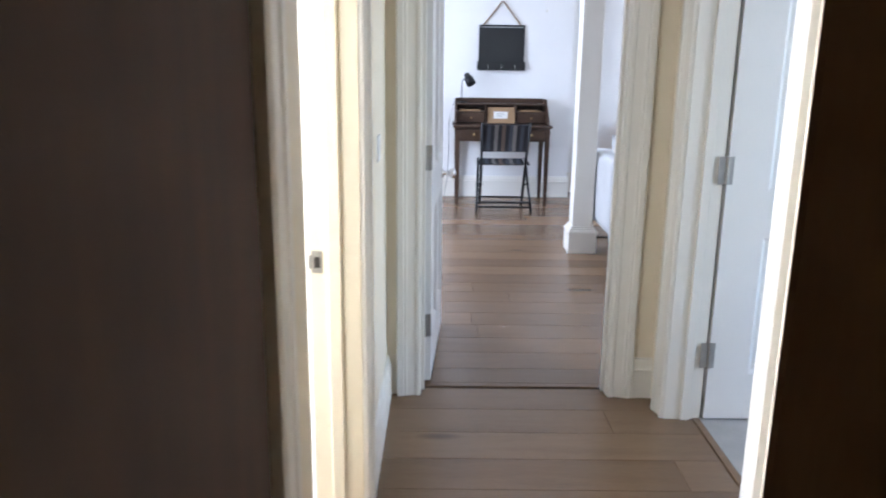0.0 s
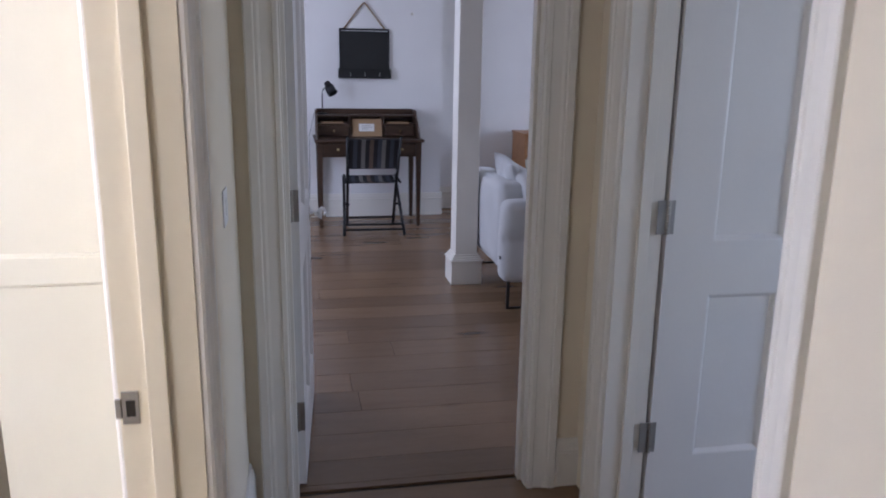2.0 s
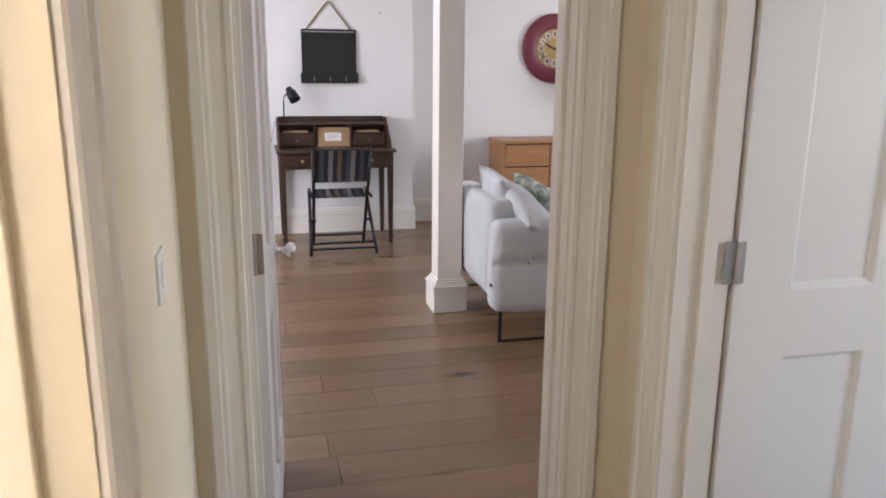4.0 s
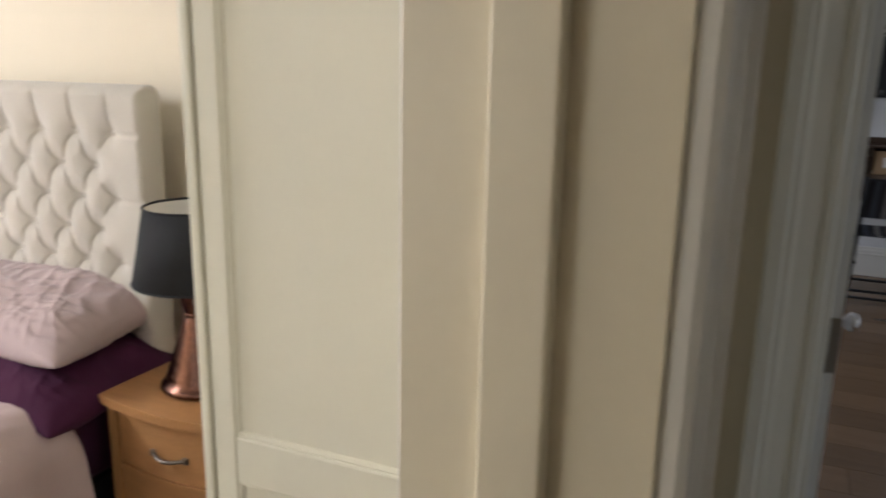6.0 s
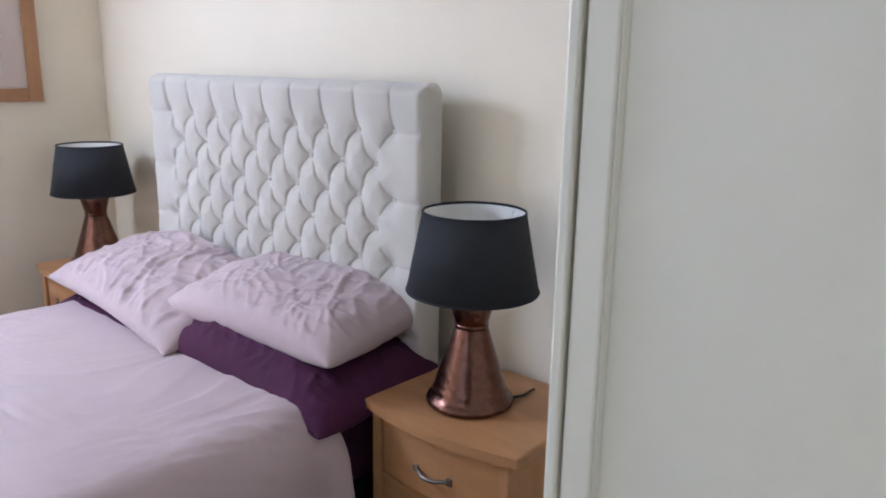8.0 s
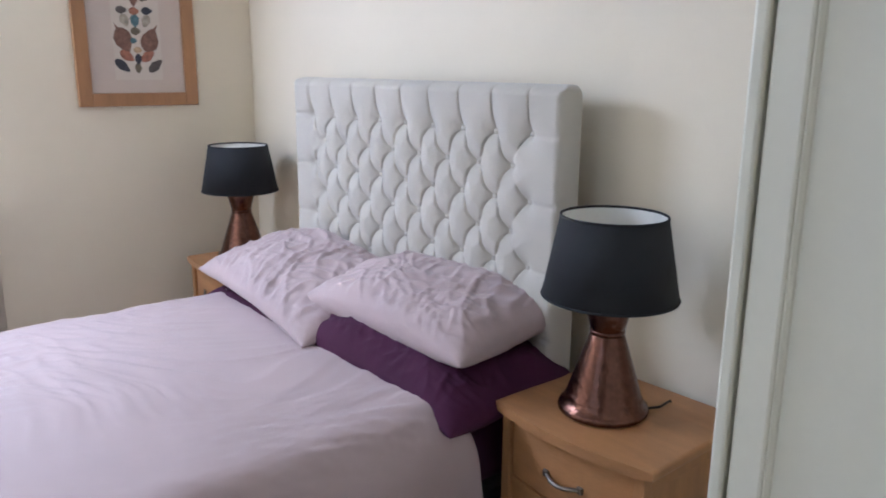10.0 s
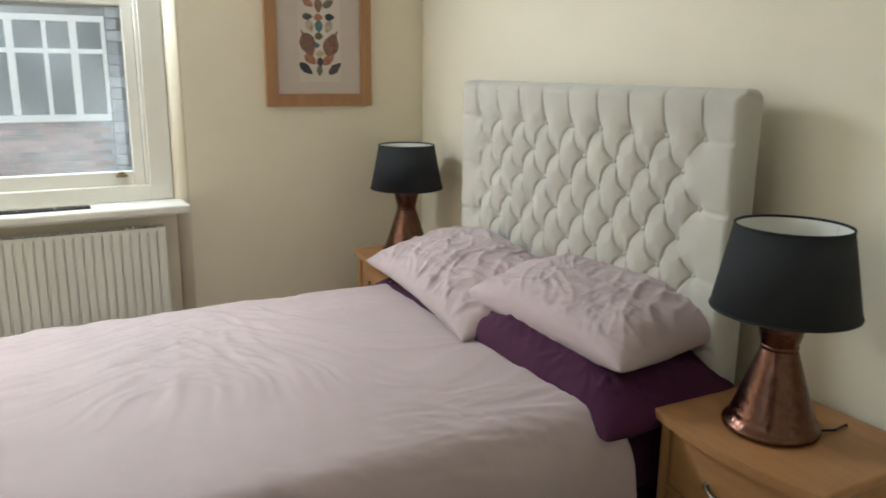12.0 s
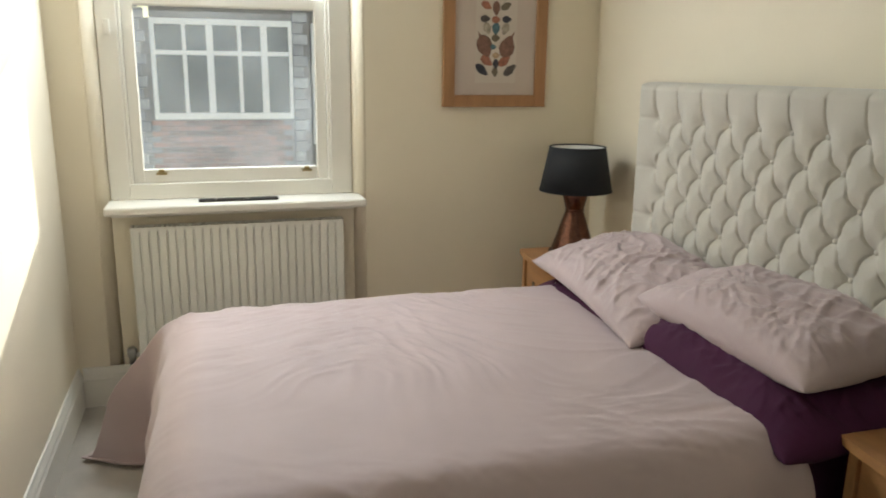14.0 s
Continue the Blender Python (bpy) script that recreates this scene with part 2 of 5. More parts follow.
def lathe(bm, profile, seg=40, closed=False):
    rings = []
    for r, z in profile:
        rings.append([bm.verts.new((r * math.cos(2 * math.pi * i / seg), r * math.sin(2 * math.pi * i / seg), z)) for i in range(seg)])
    pairs = list(zip(rings, rings[1:])) + ([(rings[-1], rings[0])] if closed else [])
    for a, b in pairs:
        for i in range(seg):
            bm.faces.new((a[i], a[(i + 1) % seg], b[(i + 1) % seg], b[i]))
    if not closed:
        for r in (rings[0], rings[-1]):
            bm.faces.new(r)
    return bm


def tube(bm, points, radius, seg=10):
    pts = [Vector(p) for p in points]
    rings = []
    for i, p in enumerate(pts):
        d = (pts[min(i + 1, len(pts) - 1)] - pts[max(i - 1, 0)]).normalized()
        side = d.cross(Vector((0, 0, 1)) if abs(d.z) < 0.9 else Vector((1, 0, 0))).normalized()
        up = side.cross(d)
        rings.append([bm.verts.new(p + radius * (math.cos(2 * math.pi * k / seg) * side + math.sin(2 * math.pi * k / seg) * up)) for k in range(seg)])
    for a, b in zip(rings, rings[1:]):
        for k in range(seg):
            bm.faces.new((a[k], a[(k + 1) % seg], b[(k + 1) % seg], b[k]))
    bm.faces.new(rings[0])
    bm.faces.new(rings[-1][::-1])
    return bm


def sheet(fn, nu, nv, close=False):
    """A grid of points fn(u, v), u and v from 0 to 1."""
    bm = bmesh.new()
    g = [[bm.verts.new(fn(i / nu, j / nv)) for j in range(nv + 1)] for i in range(nu + 1)]
    for i in range(nu):
        for j in range(nv):
            bm.faces.new((g[i][j], g[i + 1][j], g[i + 1][j + 1], g[i][j + 1]))
    return bm


def structure(name, bm, mat, label):
    return tagged(part(name, bm, mat, None), label, name.split("_")[0], kind="structure")


# ---- plan ----
CEIL = 2.5
LEFT, LEFT_BED = -0.52, -0.655      # hall wall towards the bedroom, its two faces
RIGHT, RIGHT_ROOM = 0.56, 0.70     # hall wall towards the other room
END, LIVING = -0.12, 0.0           # end wall of the hall, its two faces
D_LIV = (-0.385, 0.385)            # door openings
D_BED = (-1.92, -1.065)
D_RIGHT = (-1.10, -0.32)
DOOR_H = 2.03
WEST, NORTH, SOUTH = -3.98, 0.28, -2.02   # bedroom: window wall, headboard wall, wall at the foot
DESK_WALL, FAR_WALL = 4.68, 5.0
WIN = (-1.84, -0.862, 0.86, 2.35)    # bedroom window opening: y0, y1, z0, z1

structure("wall_hall_left", boxes(
    (LEFT_BED, LEFT, D_BED[1], LIVING, 0, CEIL), (LEFT_BED, LEFT, -4.6, D_BED[0], 0, CEIL), (LEFT_BED, LEFT, D_BED[0], D_BED[1], DOOR_H, CEIL)),
    M["cream"], "cream painted wall between hall and bedroom")
structure("wall_hall_right", boxes(
    (RIGHT, RIGHT_ROOM, D_RIGHT[1], END, 0, CEIL), (RIGHT, RIGHT_ROOM, -4.6, D_RIGHT[0], 0, CEIL), (RIGHT, RIGHT_ROOM, D_RIGHT[0], D_RIGHT[1], DOOR_H, CEIL)),
    M["cream"], "cream painted hall wall")
structure("wall_hall_end", boxes(
    (LEFT, D_LIV[0], END, LIVING, 0, CEIL), (D_LIV[1], RIGHT_ROOM, END, LIVING, 0, CEIL), (D_LIV[0], D_LIV[1], END, LIVING, DOOR_H, CEIL)),
    M["cream"], "cream painted wall round the living room door")
structure("wall_hall_back", boxes((LEFT_BED, RIGHT_ROOM, -4.7, -4.6, 0, CEIL)), M["cream"], "plain wall at the dark end of the hall")
structure("wall_bedroom_north", boxes((WEST - 0.3, LEFT_BED, NORTH, NORTH + 0.1, 0, CEIL)), M["cream"], "cream bedroom wall behind the bed")
# the opening near the door is unseen, added for the fill lamp
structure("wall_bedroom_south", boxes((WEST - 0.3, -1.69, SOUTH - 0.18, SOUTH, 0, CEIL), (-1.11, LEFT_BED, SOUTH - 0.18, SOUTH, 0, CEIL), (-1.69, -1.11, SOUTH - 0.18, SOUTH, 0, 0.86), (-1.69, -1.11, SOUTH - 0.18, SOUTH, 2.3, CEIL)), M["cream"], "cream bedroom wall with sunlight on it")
structure("wall_bedroom_west", boxes(
    (WEST - 0.3, WEST, SOUTH, WIN[0] - 0.055, 0, CEIL), (WEST - 0.3, WEST, WIN[1] + 0.055, NORTH, 0, CEIL),
    (WEST - 0.3, WEST, WIN[0], WIN[1], 0, WIN[2] - 0.04), (WEST - 0.3, WEST, WIN[0], WIN[1], WIN[3], CEIL)),
    M["cream"], "cream bedroom wall with the sash window")
# the outer sheet walls up the unseen opening to keep direct sun out
structure("wall_living_west", boxes((-2.56, -2.5, 0.46, DESK_WALL + 0.42, 0, CEIL), (-2.5, -2.4, 0.46, DESK_WALL + 0.42, 0, 0.7), (-2.5, -2.4, 0.46, DESK_WALL + 0.42, 2.3, CEIL), (-2.5, -2.4, 0.46, 1.9, 0.7, 2.3), (-2.5, -2.4, 3.3, DESK_WALL + 0.42, 0.7, 2.3)), M["white_wall"], "white living room wall with an unseen opening for a lamp")
structure("wall_living_south", boxes((-2.4, LEFT_BED, LIVING + 0.38, LIVING + 0.46, 0, CEIL), (LEFT_BED, LEFT, LIVING, LIVING + 0.46, 0, CEIL), (RIGHT_ROOM, 5.0, -0.1, LIVING, 0, CEIL)), M["white_wall"], "white living room wall beside the door")
structure("wall_living_desk", boxes((-2.4, 0.97, DESK_WALL, DESK_WALL + 0.42, 0, CEIL)), M["white_wall"], "white wall projecting behind the desk")
structure("wall_living_north", boxes((0.97, 5.0, FAR_WALL, FAR_WALL + 0.1, 0, CEIL)), M["white_wall"], "white living room wall with the clock")
structure("wall_living_east", boxes((5.0, 5.1, 0.0, FAR_WALL + 0.1, 0, 0.7), (5.0, 5.1, 0.0, FAR_WALL + 0.1, 2.3, CEIL), (5.0, 5.1, 0.0, 2.5, 0.7, 2.3), (5.0, 5.1, 3.9, FAR_WALL + 0.1, 0.7, 2.3)), M["white_wall"], "white living room wall with an unseen opening for a lamp")
structure("wall_room_east", boxes((3.1, 3.2, -3.0, -0.1, 0, 0.7), (3.1, 3.2, -3.0, -0.1, 2.3, CEIL), (3.1, 3.2, -3.0, -2.2, 0.7, 2.3), (3.1, 3.2, -1.0, -0.1, 0.7, 2.3)), M["white_wall"], "plain wall of the room off the hall")
structure("wall_room_south", boxes((RIGHT_ROOM, 3.2, -3.1, -3.0, 0, CEIL)), M["white_wall"], "plain wall of the room off the hall")
structure("ceiling", boxes((-4.3, 5.1, -4.7, 5.1, CEIL, CEIL + 0.1)), M["ceiling"], "plain white ceiling")
structure("floor_bedroom", boxes((WEST - 0.02, LEFT_BED + 0.03, SOUTH, NORTH, -0.1, 0.0)), M["carpet"], "beige carpet in the bedroom")
structure("floor_room", boxes((RIGHT_ROOM - 0.01, 3.1, -3.0, -0.1, -0.1, 0.0)), M["carpet_grey"], "grey carpet in the room off the hall")
floor_oak = structure("floor", boxes((LEFT_BED + 0.03, RIGHT_ROOM - 0.01, -4.6, LIVING, -0.1, -0.012), (-2.5, 5.0, LIVING, FAR_WALL, -0.1, -0.012)), M["gap"], "brown oak board floor")

# ---- trims, linings and doors ----
ARCH = [(0, 0), (0, 0.010), (0.004, 0.015), (0.016, 0.015), (0.02, 0.011), (0.026, 0.011), (0.05, 0.015), (0.058, 0.019), (0.066, 0.019), (0.07, 0.025), (0.09, 0.025), (0.095, 0.02), (0.095, 0)]
BASE = [(0, 0), (0.018, 0), (0.018, 0.115), (0.02, 0.122), (0.016, 0.13), (0.015, 0.142), (0.009, 0.155), (0.006, 0.168), (0, 0.17)]
BASE_TALL = [(0, 0), (0.02, 0), (0.02, 0.15), (0.023, 0.158), (0.018, 0.168), (0.017, 0.182), (0.01, 0.196), (0.007, 0.208), (0, 0.21)]


def architrave(a, u, v, name="trim", wide=1.0):
    """Moulded uprights and a head round an opening: a inner bottom corner, u along the wall away from the opening, v out of the wall."""
    bm = bmesh.new()
    prism(bm, [(p * wide, q) for p, q in ARCH], a, u, v, (0, 0, DOOR_H + 0.08))
    return structure(name, bm, M["trim"], "white moulded door architrave")


def head(a, along, v):
    bm = bmesh.new()
    prism(bm, ARCH, a, (0, 0, 1), v, along)
    return structure("trim", bm, M["trim"], "white moulded door head")


def skirting(a, b, v, outline=BASE):
    bm = bmesh.new()
    prism(bm, outline, a, v, (0, 0, 1), Vector(b) - Vector(a))
    return structure("baseboard", bm, M["trim"], "white moulded baseboard")


def hinge(loc, rz, parent=None):
    t = thing("hinge", loc, rz, "brushed steel butt hinge on the door edge", "hinge", "door hinges")
    part("leaf_plate", boxes((-0.032, 0.0, -0.003, 0.0, -0.05, 0.05), bevel=0.0008), M["steel"], t)
    part("leaf_plate", boxes((0.0, 0.022, -0.003, 0.0, -0.05, 0.05), bevel=0.0008), M["steel"], t)
    for k in range(5):
        bm = lathe(bmesh.new(), [(0.006, -0.05 + 0.02 * k + 0.0006), (0.006, -0.05 + 0.02 * (k + 1) - 0.0006)], 12)
        bmesh.ops.translate(bm, verts=bm.verts, vec=(0, -0.006, 0))
        part("knuckle", bm, M["steel"], t, smooth=False)
    return t


def panel_door(name, loc, rz, label, width=0.76, panels=None, thick=0.04):
    """A door leaf along its own x, its seen face at y = 0, with sunk panels."""
    t = thing(name, loc, rz, label, "door", kind="")
    h = 1.98
    panels = panels or [(0.15, 0.385, 0.19, 0.725), (0.15, 0.385, 0.89, 1.86), (0.475, width - 0.05 - 0.0, 0.19, 0.725), (0.475, width - 0.05, 0.89, 1.86)]
    xs = sorted({0.0, width} | {p[0] for p in panels} | {p[1] for p in panels})
    zs = sorted({0.008, h} | {p[2] for p in panels} | {p[3] for p in panels})
    bm = bmesh.new()
    for i in range(len(xs) - 1):
        for j in range(len(zs) - 1):
            cx, cz = (xs[i] + xs[i + 1]) / 2, (zs[j] + zs[j + 1]) / 2
            sunk = any(p[0] < cx < p[1] and p[2] < cz < p[3] for p in panels)
            if not sunk:
                box(bm, xs[i], xs[i + 1], 0.0, thick, zs[j], zs[j + 1])
    bmesh.ops.remove_doubles(bm, verts=bm.verts, dist=1e-5)
    part("frame", bm, M["door"], t)
    for p in panels:
        part("panel", boxes((p[0], p[1], 0.014, thick - 0.014, p[2], p[3])), M["door"], t)
        for side in (0.014, thick - 0.014):
            s = -1 if side < thick / 2 else 1
            bm = bmesh.new()
            o = [(0, 0), (0.016, 0), (0.01, 0.007), (0.004, 0.0125), (0, 0.0135)]
            prism(bm, o, (p[0], side, p[2]), (1, 0, 0), (0, s, 0), (0, 0, p[3] - p[2]))
            prism(bm, o, (p[1], side, p[2]), (-1, 0, 0), (0, s, 0), (0, 0, p[3] - p[2]))
            prism(bm, o, (p[0] + 0.004, side, p[2]), (0, 0, 1), (0, s, 0), (p[1] - p[0] - 0.008, 0, 0))
            prism(bm, o, (p[0] + 0.004, side, p[3]), (0, 0, -1), (0, s, 0), (p[1] - p[0] - 0.008, 0, 0))
            part("moulding", bm, M["door"], t)
    return t


# bedroom doorway: lining with a rebate and a stop, architraves on both faces
for y, s in ((D_BED[1], -1), (D_BED[0], 1)):
    ya, yb = sorted((y, y + s * 0.004))
    yc = sorted((y, y + s * 0.017))
    # lining and stop carry the warm light in their colour
    structure("trim", boxes((LEFT_BED, -0.606, ya, yb, 0, DOOR_H)), M["trim_warm"], "door lining with warm light put into its colour")
    structure("trim", boxes((-0.606, -0.572, yc[0], yc[1], 0, DOOR_H), bevel=0.002), M["trim_warm"], "door stop with warm light put into its colour")
    structure("trim", boxes((-0.572, LEFT, ya, yb, 0, DOOR_H)), M["trim_warm"], "door lining with warm light put into its colour")
architrave((LEFT, D_BED[1], 0), (0, 1, 0), (1, 0, 0))
architrave((LEFT, D_BED[0] - 0.12, 0), (0, -1, 0), (1, 0, 0), wide=1.5)
structure("trim", boxes((LEFT, LEFT + 0.008, D_BED[0] - 0.12, D_BED[0], 0, DOOR_H)), M["trim_warm"], "flat face of the door lining")
architrave((LEFT_BED, D_BED[1] + 0.02, 0), (0, 1, 0), (-1, 0, 0))
architrave((LEFT_BED, D_BED[0] - 0.02, 0), (0, -1, 0), (-1, 0, 0))
head((LEFT, D_BED[0], DOOR_H), (0, D_BED[1] - D_BED[0], 0), (1, 0, 0))
strike = thing("strike_plate", (-0.637, D_BED[1] - 0.004, 0.81), 0, "small steel strike plate let into the door lining", "strike plate")
part("plate", boxes((-0.014, 0.014, -0.0025, 0, -0.03, 0.03), bevel=0.0008), M["steel"], strike)
part("lip", boxes((-0.024, -0.014, -0.006, -0.001, -0.018, 0.018), bevel=0.001), M["steel"], strike)
# no hole is cut: a dark patch on the plate paints its shade
part("recess", boxes((-0.007, 0.008, -0.0032, -0.0026, -0.016, 0.014)), M["dark"], strike, "dark patch painted as the shade of the latch hole")
for dz in (-0.024, 0.024):
    bm = lathe(bmesh.new(), [(0.0035, -0.001), (0.0035, 0.0005)], 10)
    part("screw", bm, M["steel"], strike, at=pose(0, -0.0026, dz, 90))

# living room doorway
for x, s in ((D_LIV[0], 1), (D_LIV[1], -1)):
    xa = sorted((x, x + s * 0.004))
    xb = sorted((x, x + s * 0.016))
    structure("trim", boxes((xa[0], xa[1], END, -0.075, 0, DOOR_H)), M["trim"], "white door lining")
    structure("trim", boxes((xb[0], xb[1], -0.075, -0.042, 0, DOOR_H), bevel=0.002), M["trim"], "white door stop")
    structure("trim", boxes((xa[0], xa[1], -0.042, LIVING, 0, DOOR_H)), M["trim"], "white door lining")
architrave((D_LIV[0], END, 0), (-1, 0, 0), (0, -1, 0))
architrave((D_LIV[1], END, 0), (1, 0, 0), (0, -1, 0))
head((D_LIV[0], END, DOOR_H), (D_LIV[1] - D_LIV[0], 0, 0), (0, -1, 0))
structure("trim", boxes((D_LIV[0] + 0.004, D_LIV[1] - 0.004, -0.058, -0.038, -0.012, -0.008)), M["gap"], "dark gap between the floors at the threshold")

# doorway to the other room
for y, s in ((D_RIGHT[1], -1), (D_RIGHT[0], 1)):
    ya = sorted((y, y + s * 0.004))
    yb = sorted((y, y + s * 0.016))
    structure("trim", boxes((RIGHT, 0.622, ya[0], ya[1], 0, DOOR_H)), M["trim"], "white door lining")
    structure("trim", boxes((0.622, 0.656, yb[0], yb[1], 0, DOOR_H), bevel=0.002), M["trim"], "white door stop")
    structure("trim", boxes((0.656, RIGHT_ROOM, ya[0], ya[1], 0, DOOR_H)), M["trim"], "white door lining")
architrave((RIGHT, D_RIGHT[1], 0), (0, 1, 0), (-1, 0, 0))
architrave((RIGHT, D_RIGHT[0], 0), (0, -1, 0), (-1, 0, 0))
head((RIGHT, D_RIGHT[0], DOOR_H), (0, D_RIGHT[1] - D_RIGHT[0], 0), (-1, 0, 0))
structure("trim", boxes((0.672, 0.7, D_RIGHT[0], D_RIGHT[1], -0.005, 0.005), bevel=0.002), M["floor"], "oak threshold strip at the carpet edge")

skirting((LEFT, D_BED[1] + 0.095, 0), (LEFT, END, 0), (1, 0, 0))
skirting((LEFT, -4.6, 0), (LEFT, -3.0, 0), (1, 0, 0))
skirting((D_LIV[1] + 0.095, END, 0), (RIGHT, END, 0), (0, -1, 0))
skirting((RIGHT, -4.6, 0), (RIGHT, D_RIGHT[0] - 0.095, 0), (-1, 0, 0))
skirting((WEST, SOUTH, 0), (LEFT_BED, SOUTH, 0), (0, 1, 0))
skirting((WEST, SOUTH + 0.02, 0), (WEST, NORTH, 0), (1, 0, 0))
skirting((WEST + 0.02, NORTH, 0), (LEFT_BED, NORTH, 0), (0, -1, 0))
skirting((-2.4, DESK_WALL, 0), (0.99, DESK_WALL, 0), (0, -1, 0), BASE_TALL)
skirting((0.97, DESK_WALL, 0), (0.97, FAR_WALL, 0), (1, 0, 0), BASE_TALL)
skirting((0.99, FAR_WALL, 0), (5.0, FAR_WALL, 0), (0, -1, 0), BASE_TALL)

door_right = panel_door("door", (0.712, -0.332, 0), 0, "white panelled door standing open off the hall")
for z in (0.267, 0.967, 1.78):
    hinge((0.708, -0.334, z), 0)
door_living = panel_door("door", (-0.345, 0.004, 0), 86.7, "white panelled door standing open into the living room")
for z in (0.256, 0.959, 1.78):
    hinge((-0.366, 0.003, z), 0)
knob = part("door_handle", lathe(bmesh.new(), [(0.026, 0), (0.026, 0.006), (0.011, 0.009), (0.009, 0.03), (0.02, 0.038), (0.027, 0.05), (0.024, 0.062), (0.012, 0.068), (0.002, 0.069)], 28), M["chrome"], door_living, "round chrome door knob", smooth=True, at=pose(0.70, 0.0, 0.80, 90))
part("latch_plate", boxes((0.758, 0.762, 0.01, 0.03, 0.74, 0.86)), M["steel"], door_living)


def flush_door(loc, rz, label, mat, width):
    """A plain veneered leaf along its own x, its seen face at y = 0."""
    t = thing("door", loc, rz, label, "door")
    part("leaf", boxes((0, width, 0.0, 0.04, 0.008, 1.98), bevel=0.003), mat, t)
    return t


# the ajar leaf gets hardly any light, so its colour is lightened
flush_door((-0.20, -2.80, 0), -38, "wooden door ajar in the hall, its brown lifted where unlit", M["brown_wood_lifted"], 0.72)
# added leaf, coloured dark for the near-black stretch of hall wall
flush_door((LEFT + 0.006, -2.99, 0), 90, "dark brown door leaf added on the dark hall wall", M["dark_wood"], 0.805)

switch = thing("light_switch", (LEFT, -0.49, 1.05), 90, "white plastic light switch on the hall wall", "light switch")
part("plate", boxes((-0.043, 0.043, -0.005, 0, -0.043, 0.043), bevel=0.002), M["door"], switch)
part("rocker", boxes((-0.012, 0.012, -0.007, -0.005, -0.02, 0.02), bevel=0.001), M["door"], switch)


# ---- bedroom: window ----
def sash_window():
    y0, y1, z0, z1 = WIN
    w = tagged(thing("window_1", (WEST, 0, 0)), "white painted timber sash window with lifts", "window", kind="structure")
    part("window_frame", boxes((-0.15, -0.03, y0, y0 + 0.075, z0, z1), (-0.15, -0.03, y1 - 0.088, y1, z0, z1), (-0.15, -0.03, y0 + 0.075, y1 - 0.088, z0, z0 + 0.06), (-0.15, -0.03, y0 + 0.075, y1 - 0.088, z1 - 0.08, z1), bevel=0.003), M["trim"], w)
    part("bead", boxes((-0.06, -0.04, y0 + 0.075, y0 + 0.088, z0 + 0.06, z1 - 0.08), (-0.06, -0.04, y1 - 0.101, y1 - 0.088, z0 + 0.06, z1 - 0.08), bevel=0.003), M["trim"], w)
    a, b = y0 + 0.088, y1 - 0.101
    for nm, x, lo, hi, rail in (("sash", -0.1, z0 + 0.06, 1.66, 0.055), ("sash", -0.142, 1.62, z1 - 0.08, 0.04)):
        s = part(nm, boxes((x, x + 0.04, a, a + 0.043, lo, hi), (x, x + 0.04, b - 0.043, b, lo, hi), (x, x + 0.04, a + 0.043, b - 0.043, lo, lo + rail), (x, x + 0.04, a + 0.043, b - 0.043, hi - 0.04, hi), bevel=0.004), M["trim"], w)
        p = part("pane", boxes((x + 0.018, x + 0.022, a + 0.043, b - 0.043, lo + rail, hi - 0.04)), M["glass"], s)
        p.visible_shadow = False
    part("window_sill", boxes((-0.06, 0.14, y0 - 0.012, y1 + 0.032, 0.822, 0.856), bevel=0.009, seg=3), M["trim"], w)
    part("sill_apron", boxes((0.0, 0.022, y0, y1, 0.795, 0.822), bevel=0.006), M["trim"], w)
    for y in (a + 0.11, b - 0.09):
        l = part("sash_lift", boxes((-0.062, -0.04, y - 0.021, y + 0.021, 0.955, 0.964), (-0.058, -0.046, y - 0.011, y + 0.011, 0.964, 0.976), bevel=0.002), M["brass"], w, "tarnished brass sash lift")
    part("sash_stop", boxes((-0.032, -0.01, y0 + 0.03, y0 + 0.05, 1.5, 1.56), bevel=0.004), M["trim"], w)
    return w


sash_window()
# added window, out of view, only there to hold the fill lamp
south = tagged(thing("window_2", (-1.4, SOUTH, 0)), "unseen window added for the bedroom fill lamp", "window", kind="structure")
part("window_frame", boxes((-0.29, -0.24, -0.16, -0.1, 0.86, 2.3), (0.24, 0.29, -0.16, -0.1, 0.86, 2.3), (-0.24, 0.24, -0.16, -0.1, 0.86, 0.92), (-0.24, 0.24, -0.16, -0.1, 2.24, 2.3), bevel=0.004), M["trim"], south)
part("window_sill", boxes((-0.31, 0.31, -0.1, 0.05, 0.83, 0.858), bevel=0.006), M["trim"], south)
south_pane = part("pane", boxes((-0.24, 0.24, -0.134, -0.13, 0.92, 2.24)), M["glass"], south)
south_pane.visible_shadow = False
vent = thing("sill_vent", (WEST + 0.05, -1.345, 0.856), 0, "dark slotted strip lying on the window sill", "vent")
part("frame", boxes((-0.028, 0.028, -0.158, 0.158, 0.0, 0.006), bevel=0.001), M["dark"], vent)
for k in range(22):
    part("slat", boxes((-0.02, 0.02, -0.148 + 0.0138 * k, -0.142 + 0.0138 * k, 0.006, 0.009)), M["steel"] if k % 9 == 4 else M["black"], vent)

